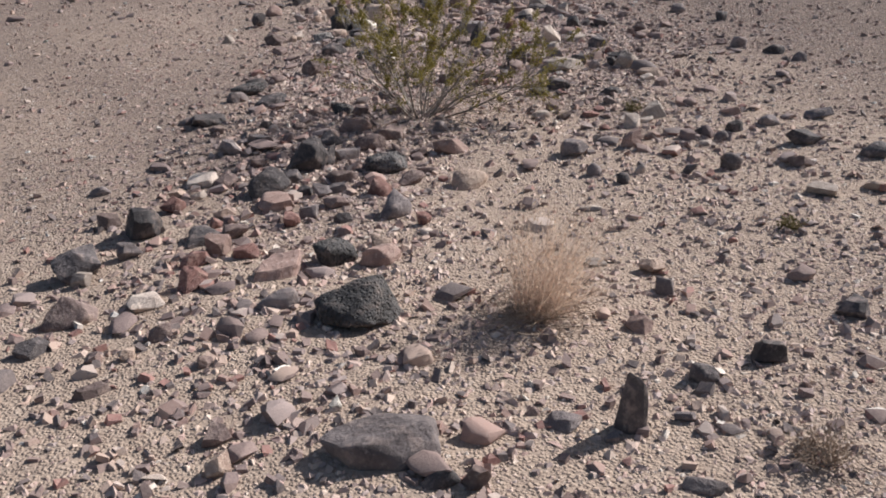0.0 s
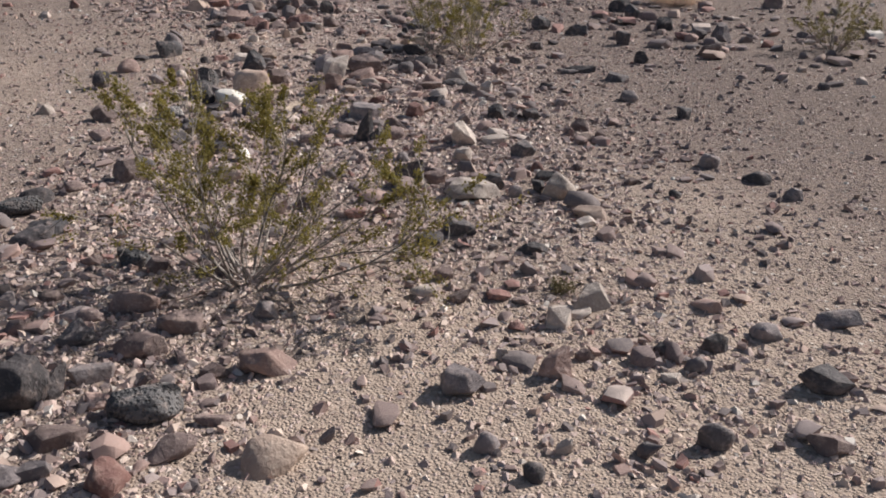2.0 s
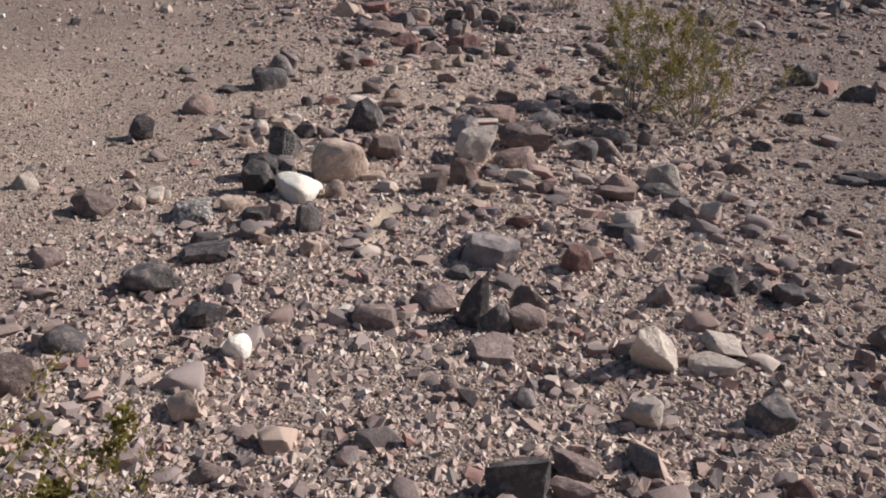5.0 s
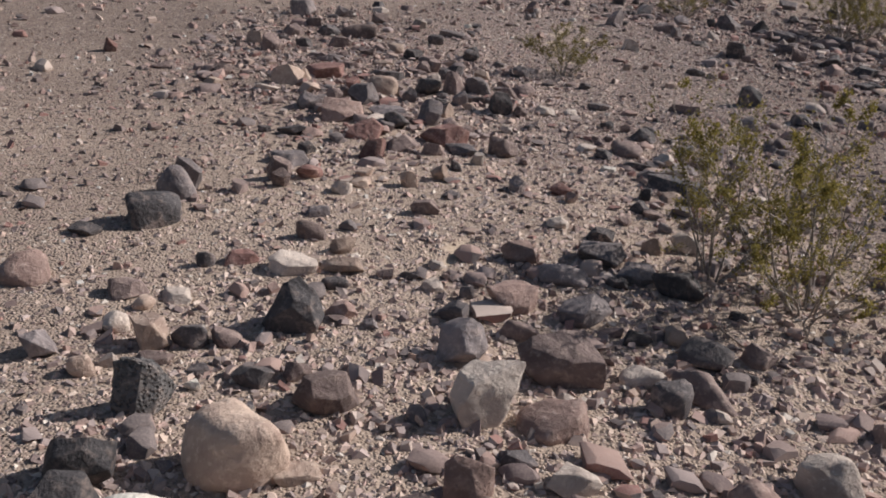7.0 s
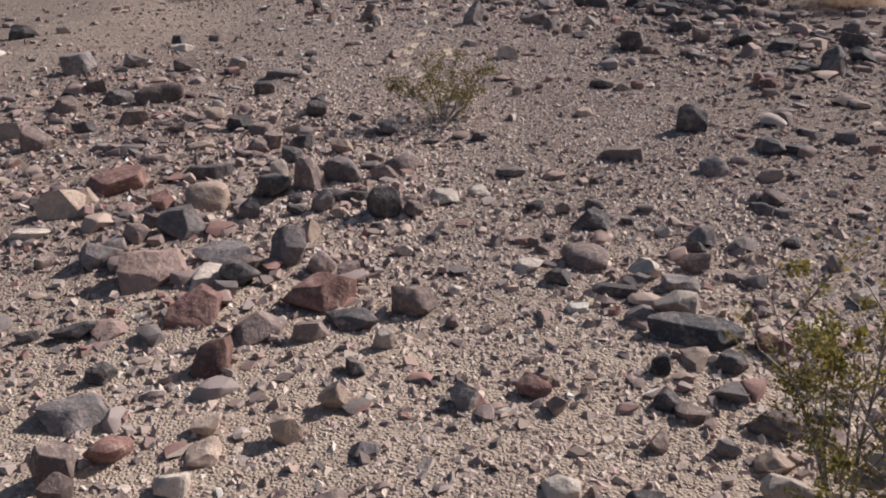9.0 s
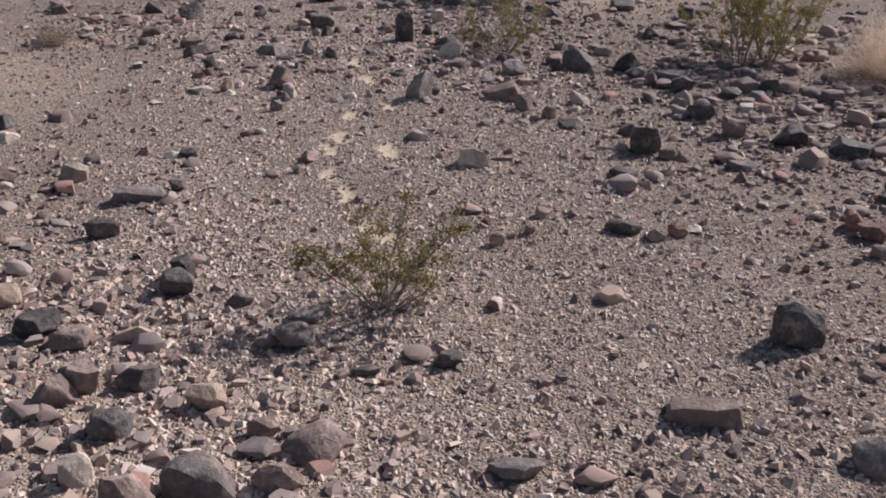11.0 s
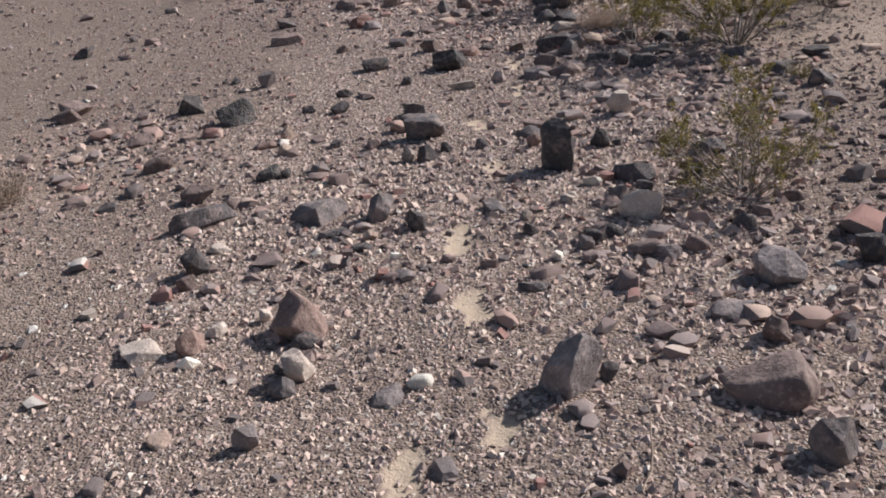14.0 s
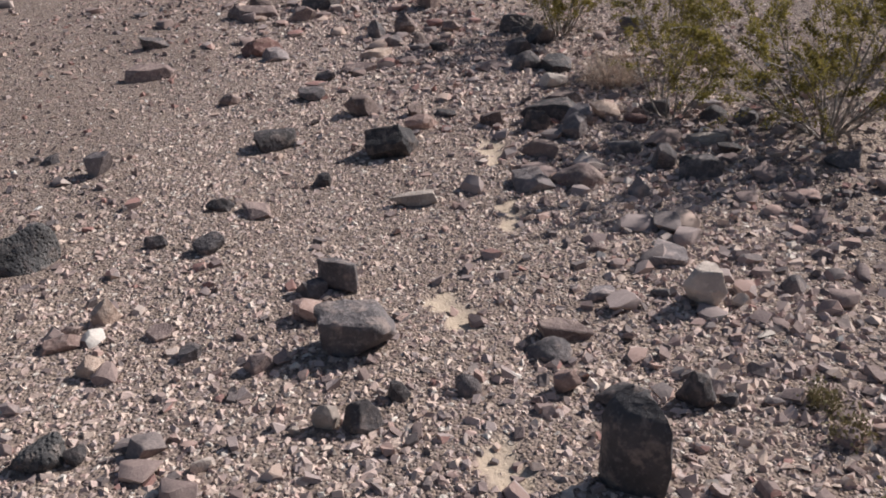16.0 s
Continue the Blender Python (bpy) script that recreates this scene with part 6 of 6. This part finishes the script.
def shards(name, label, x, y, size, material):
    """Gravel as one mesh: crooked wedges with a short ridge."""
    n = len(x)
    wedge = np.array([(-1, -1, 0), (1, -1, 0), (1, 1, 0), (-1, 1, 0), (-0.5, 0, 1), (0.5, 0, 1)], float)
    v = np.repeat(wedge[None], n, 0)
    v[:, :, :2] += rng.uniform(-0.4, 0.4, (n, 6, 2))
    v[:, 4:, 2] += rng.uniform(-0.45, 0.15, (n, 2))
    half = size[:, None] / 2
    v *= np.stack([half * rng.uniform(0.75, 1.35, (n, 1)), half * rng.uniform(0.55, 1.05, (n, 1)), size[:, None] * rng.uniform(0.25, 0.62, (n, 1))], -1)
    a = rng.uniform(0, 2 * math.pi, n)[:, None]
    px, py = v[..., 0] * np.cos(a) - v[..., 1] * np.sin(a), v[..., 0] * np.sin(a) + v[..., 1] * np.cos(a)
    z = ground_z(x, y)[:, None] + v[..., 2] - 0.08 * size[:, None] + (px * rng.normal(0, 0.25, (n, 1)) + py * rng.normal(0, 0.25, (n, 1)))
    verts = np.stack([px + x[:, None], py + y[:, None], z], -1).reshape(-1, 3)
    tris = np.array([(0, 1, 5), (0, 5, 4), (1, 2, 5), (2, 3, 4), (2, 4, 5), (3, 0, 4)])
    faces = (tris[None] + 6 * np.arange(n)[:, None, None]).reshape(-1, 3)
    tagged(new(name, mesh_of(name, verts, faces, material)), label, "gravel", kind="stuff")


def chips(name, label, x, y, size, material):
    """The finest gravel as one mesh: low crooked chips of four facets."""
    n = len(x)
    v = np.repeat(np.array([(-1, -1, 0), (1, -1, 0), (1, 1, 0), (-1, 1, 0), (0, 0, 1)], float)[None], n, 0)
    v[:, :, :2] += rng.uniform(-0.55, 0.55, (n, 5, 2))
    half = size[:, None] / 2
    v *= np.stack([half * rng.uniform(0.8, 1.3, (n, 1)), half * rng.uniform(0.5, 1.0, (n, 1)), size[:, None] * rng.uniform(0.25, 0.6, (n, 1))], -1)
    a = rng.uniform(0, 2 * math.pi, n)[:, None]
    px, py = v[..., 0] * np.cos(a) - v[..., 1] * np.sin(a), v[..., 0] * np.sin(a) + v[..., 1] * np.cos(a)
    z = ground_z(x, y)[:, None] + v[..., 2] + 0.0005
    verts = np.stack([px + x[:, None], py + y[:, None], z], -1).reshape(-1, 3)
    tris = np.array([(0, 1, 4), (1, 2, 4), (2, 3, 4), (3, 0, 4)])
    faces = (tris[None] + 5 * np.arange(n)[:, None, None]).reshape(-1, 3)
    tagged(new(name, mesh_of(name, verts, faces, material)), label, "gravel", kind="stuff")


def cover(x, y):
    return (1 - 0.7 * blobs(x, y, SANDY)) * (1 - 0.95 * np.clip(print_depth(x, y) * 2, 0, 1))


def spread(count, low, typical, high):
    return np.clip(typical * np.exp(rng.normal(0, 0.47, count)), low, high)


def coarse(x, y):
    """Gravel is finer on the open flat than in the stony strips."""
    return 0.68 + 0.5 * blobs(x, y, STONY)


def within(x, y, limit):
    """1 beside the walked line, fading to 0 round the limit."""
    return np.clip((limit + 0.35 - np.abs(x - path_x(y))) / 0.7, 0, 1)


def near(limit):
    return lambda x, y: cover(x, y) * within(x, y, limit)


def ring(inner, outer):
    return lambda x, y: cover(x, y) * (1 - within(x, y, inner)) * within(x, y, outer)


gx, gy = scatter(195000, -1.6, 2.5, 1.2, 24.0, near(1.3))
shards("gravel", "mixed brown and grey fine gravel along the walked strip", gx, gy, spread(len(gx), 0.006, 0.0158, 0.036) * coarse(gx, gy), FINE_GRAVEL)
gx, gy = scatter(90000, -1.2, 2.1, 1.3, 23.0, near(1.25))
chips("grit", "fine pale and brown stone chips on the sand", gx, gy, spread(len(gx), 0.005, 0.009, 0.018), FINE_GRAVEL)
gx, gy = scatter(105000, -3.2, 4.2, 1.2, 26.0, ring(1.3, 3.0))
shards("gravel", "mixed brown and grey gravel beside the walked strip", gx, gy, spread(len(gx), 0.008, 0.0185, 0.045) * coarse(gx, gy), GRAVEL)
gx, gy = scatter(27000, -8.0, 9.0, 5.0, 36.0, lambda x, y: np.where(y > 26, 1.0, 1 - within(x, y, 3.0)) * cover(x, y))
pebbles("gravel", "coarse mixed gravel on the outer flat", gx, gy, spread(len(gx), 0.012, 0.025, 0.065) * coarse(gx, gy), GRAVEL, 0.7)
gx, gy = scatter(46000, -2.8, 3.4, 1.4, 25.0, lambda x, y: 0.10 + 0.6 * blobs(x, y, STONY) ** 1.4)
pebbles("rubble", "small broken stones crowding the stony strips", gx, gy, spread(len(gx), 0.018, 0.026, 0.036), RUBBLE, 0.55)


def rubble(count, x0, x1, y0, y1, keep, low, typical, high, label):
    """Many small broken stones, too many to count, as one mesh."""
    x, y = scatter(count, x0, x1, y0, y1, keep)
    size = spread(len(x), low, typical, high)
    kinds = ("angular", "angular", "slab", "angular", "round")
    for level, pick in ((2, size > 0.085), (1, size <= 0.085)):
        bank = [stone_shape(kinds[k % 5], 900 + k - 200 * (level == 1), level) for k in range(30)]
        verts, faces, at = [], [], 0
        for px, py, s, pz in zip(x[pick], y[pick], size[pick], ground_z(x[pick], y[pick])):
            v, f = bank[rng.integers(30)]
            v = v * (s / 2 * rng.uniform(0.8, 1.25), s / 2 * rng.uniform(0.55, 1.0), s * rng.uniform(0.15, 0.38))
            a = rng.uniform(0, 2 * math.pi)
            c, sn = math.cos(a), math.sin(a)
            verts.append(np.stack([v[:, 0] * c - v[:, 1] * sn + px, v[:, 0] * sn + v[:, 1] * c + py, v[:, 2] + pz + s * 0.1], 1))
            faces.append(f + at)
            at += len(v)
        if verts:
            me = mesh_of("rubble", np.concatenate(verts), np.concatenate(faces), RUBBLE, True)
            me.set_sharp_from_angle(angle=radians(30))
            tagged(new("rubble", me), label, "rubble", kind="stuff")


rubble(9500, -2.8, 3.4, 1.4, 25.0, lambda x, y: 0.01 + 0.8 * blobs(x, y, STONY) ** 1.6, 0.034, 0.05, 0.11, "broken brown and grey stones in dense strips")
HEAPS = ((-0.6, 4.2, 0.6, 1.1, 0.6), (-0.2, 7.3, 0.7, 0.9, 0.6), (1.1, 6.6, 0.7, 0.9, 0.5), (0.8, 9.2, 0.6, 0.8, 0.9), (1.0, 11.0, 0.5, 1.0, 0.8), (-0.9, 12.2, 0.7, 1.0, 0.8),
         (-2.1, 13.9, 1.1, 1.5, 1.0), (1.1, 12.2, 0.6, 0.8, 0.5), (2.5, 16.0, 1.0, 2.2, 0.9), (1.2, 19.9, 0.8, 0.9, 1.0), (1.0, 21.3, 0.7, 0.9, 0.9), (0.3, 22.2, 0.8, 0.9, 1.0),
         (-0.6, 24.0, 1.7, 1.0, 1.0), (-1.9, 19.7, 0.8, 0.8, 0.7), (0.7, 17.0, 0.5, 0.8, 0.5))
rubble(5200, -3.6, 4.0, 2.0, 26.0, lambda x, y: 0.75 * blobs(x, y, HEAPS), 0.04, 0.066, 0.15, "brown, grey and dark stones heaped in the stony strips")
rubble(6500, -7.0, 8.0, 5.0, 36.0, lambda x, y: np.where((x < -2.8) | (x > 3.4) | (y > 25.0), 0.45 + 0.5 * np.sin(1.3 * x + 0.4 * y) * np.sin(0.7 * y - 0.5 * x), 0.0),
       0.03, 0.06, 0.16, "scattered dark stones on the outer flat")
rubble(2200, 1.6, 6.5, 8.5, 21.0, lambda x, y: blobs(x, y, ((3.6, 16.5, 1.5, 3.0, 0.9), (3.6, 11.0, 1.2, 1.8, 0.6))), 0.055, 0.09, 0.2, "dark broken rocks heaped beyond the gravel flat")


def dry_twig(x, y, turn, length, seed):
    r = np.random.default_rng(seed)
    verts, faces = [], []
    way = np.array((math.cos(radians(turn)), math.sin(radians(turn)), 0.05))
    pts = bent(r, np.array((0, 0, 0.004)), way, length, 0.0, 6, 0.2)
    tube(verts, faces, pts, [0.003, 0.0028, 0.0026, 0.0022, 0.0018, 0.001])
    tube(verts, faces, bent(r, pts[2], way + r.normal(size=3) * 0.5 * (1, 1, 0), length * 0.4, 0.0, 4, 0.2), [0.002, 0.0016, 0.0012, 0.0008], 4)
    ob = new("dry_twig", mesh_of("dry_twig", np.array(verts), np.array(faces), DEAD, True))
    ob.location = (x, y, float(ground_z(x, y)) + 0.004)
    tagged(ob, "thin grey dry twig lying on gravel", "twig", "fallen twigs")


dry_twig(0.64, 16.3, 62, 0.3, 1)
dry_twig(0.95, 9.6, 120, 0.35, 2)
dry_twig(1.25, 9.35, 75, 0.3, 3)
dry_twig(0.35, 5.0, 150, 0.28, 4)
dry_twig(-0.25, 5.1, 30, 0.3, 5)
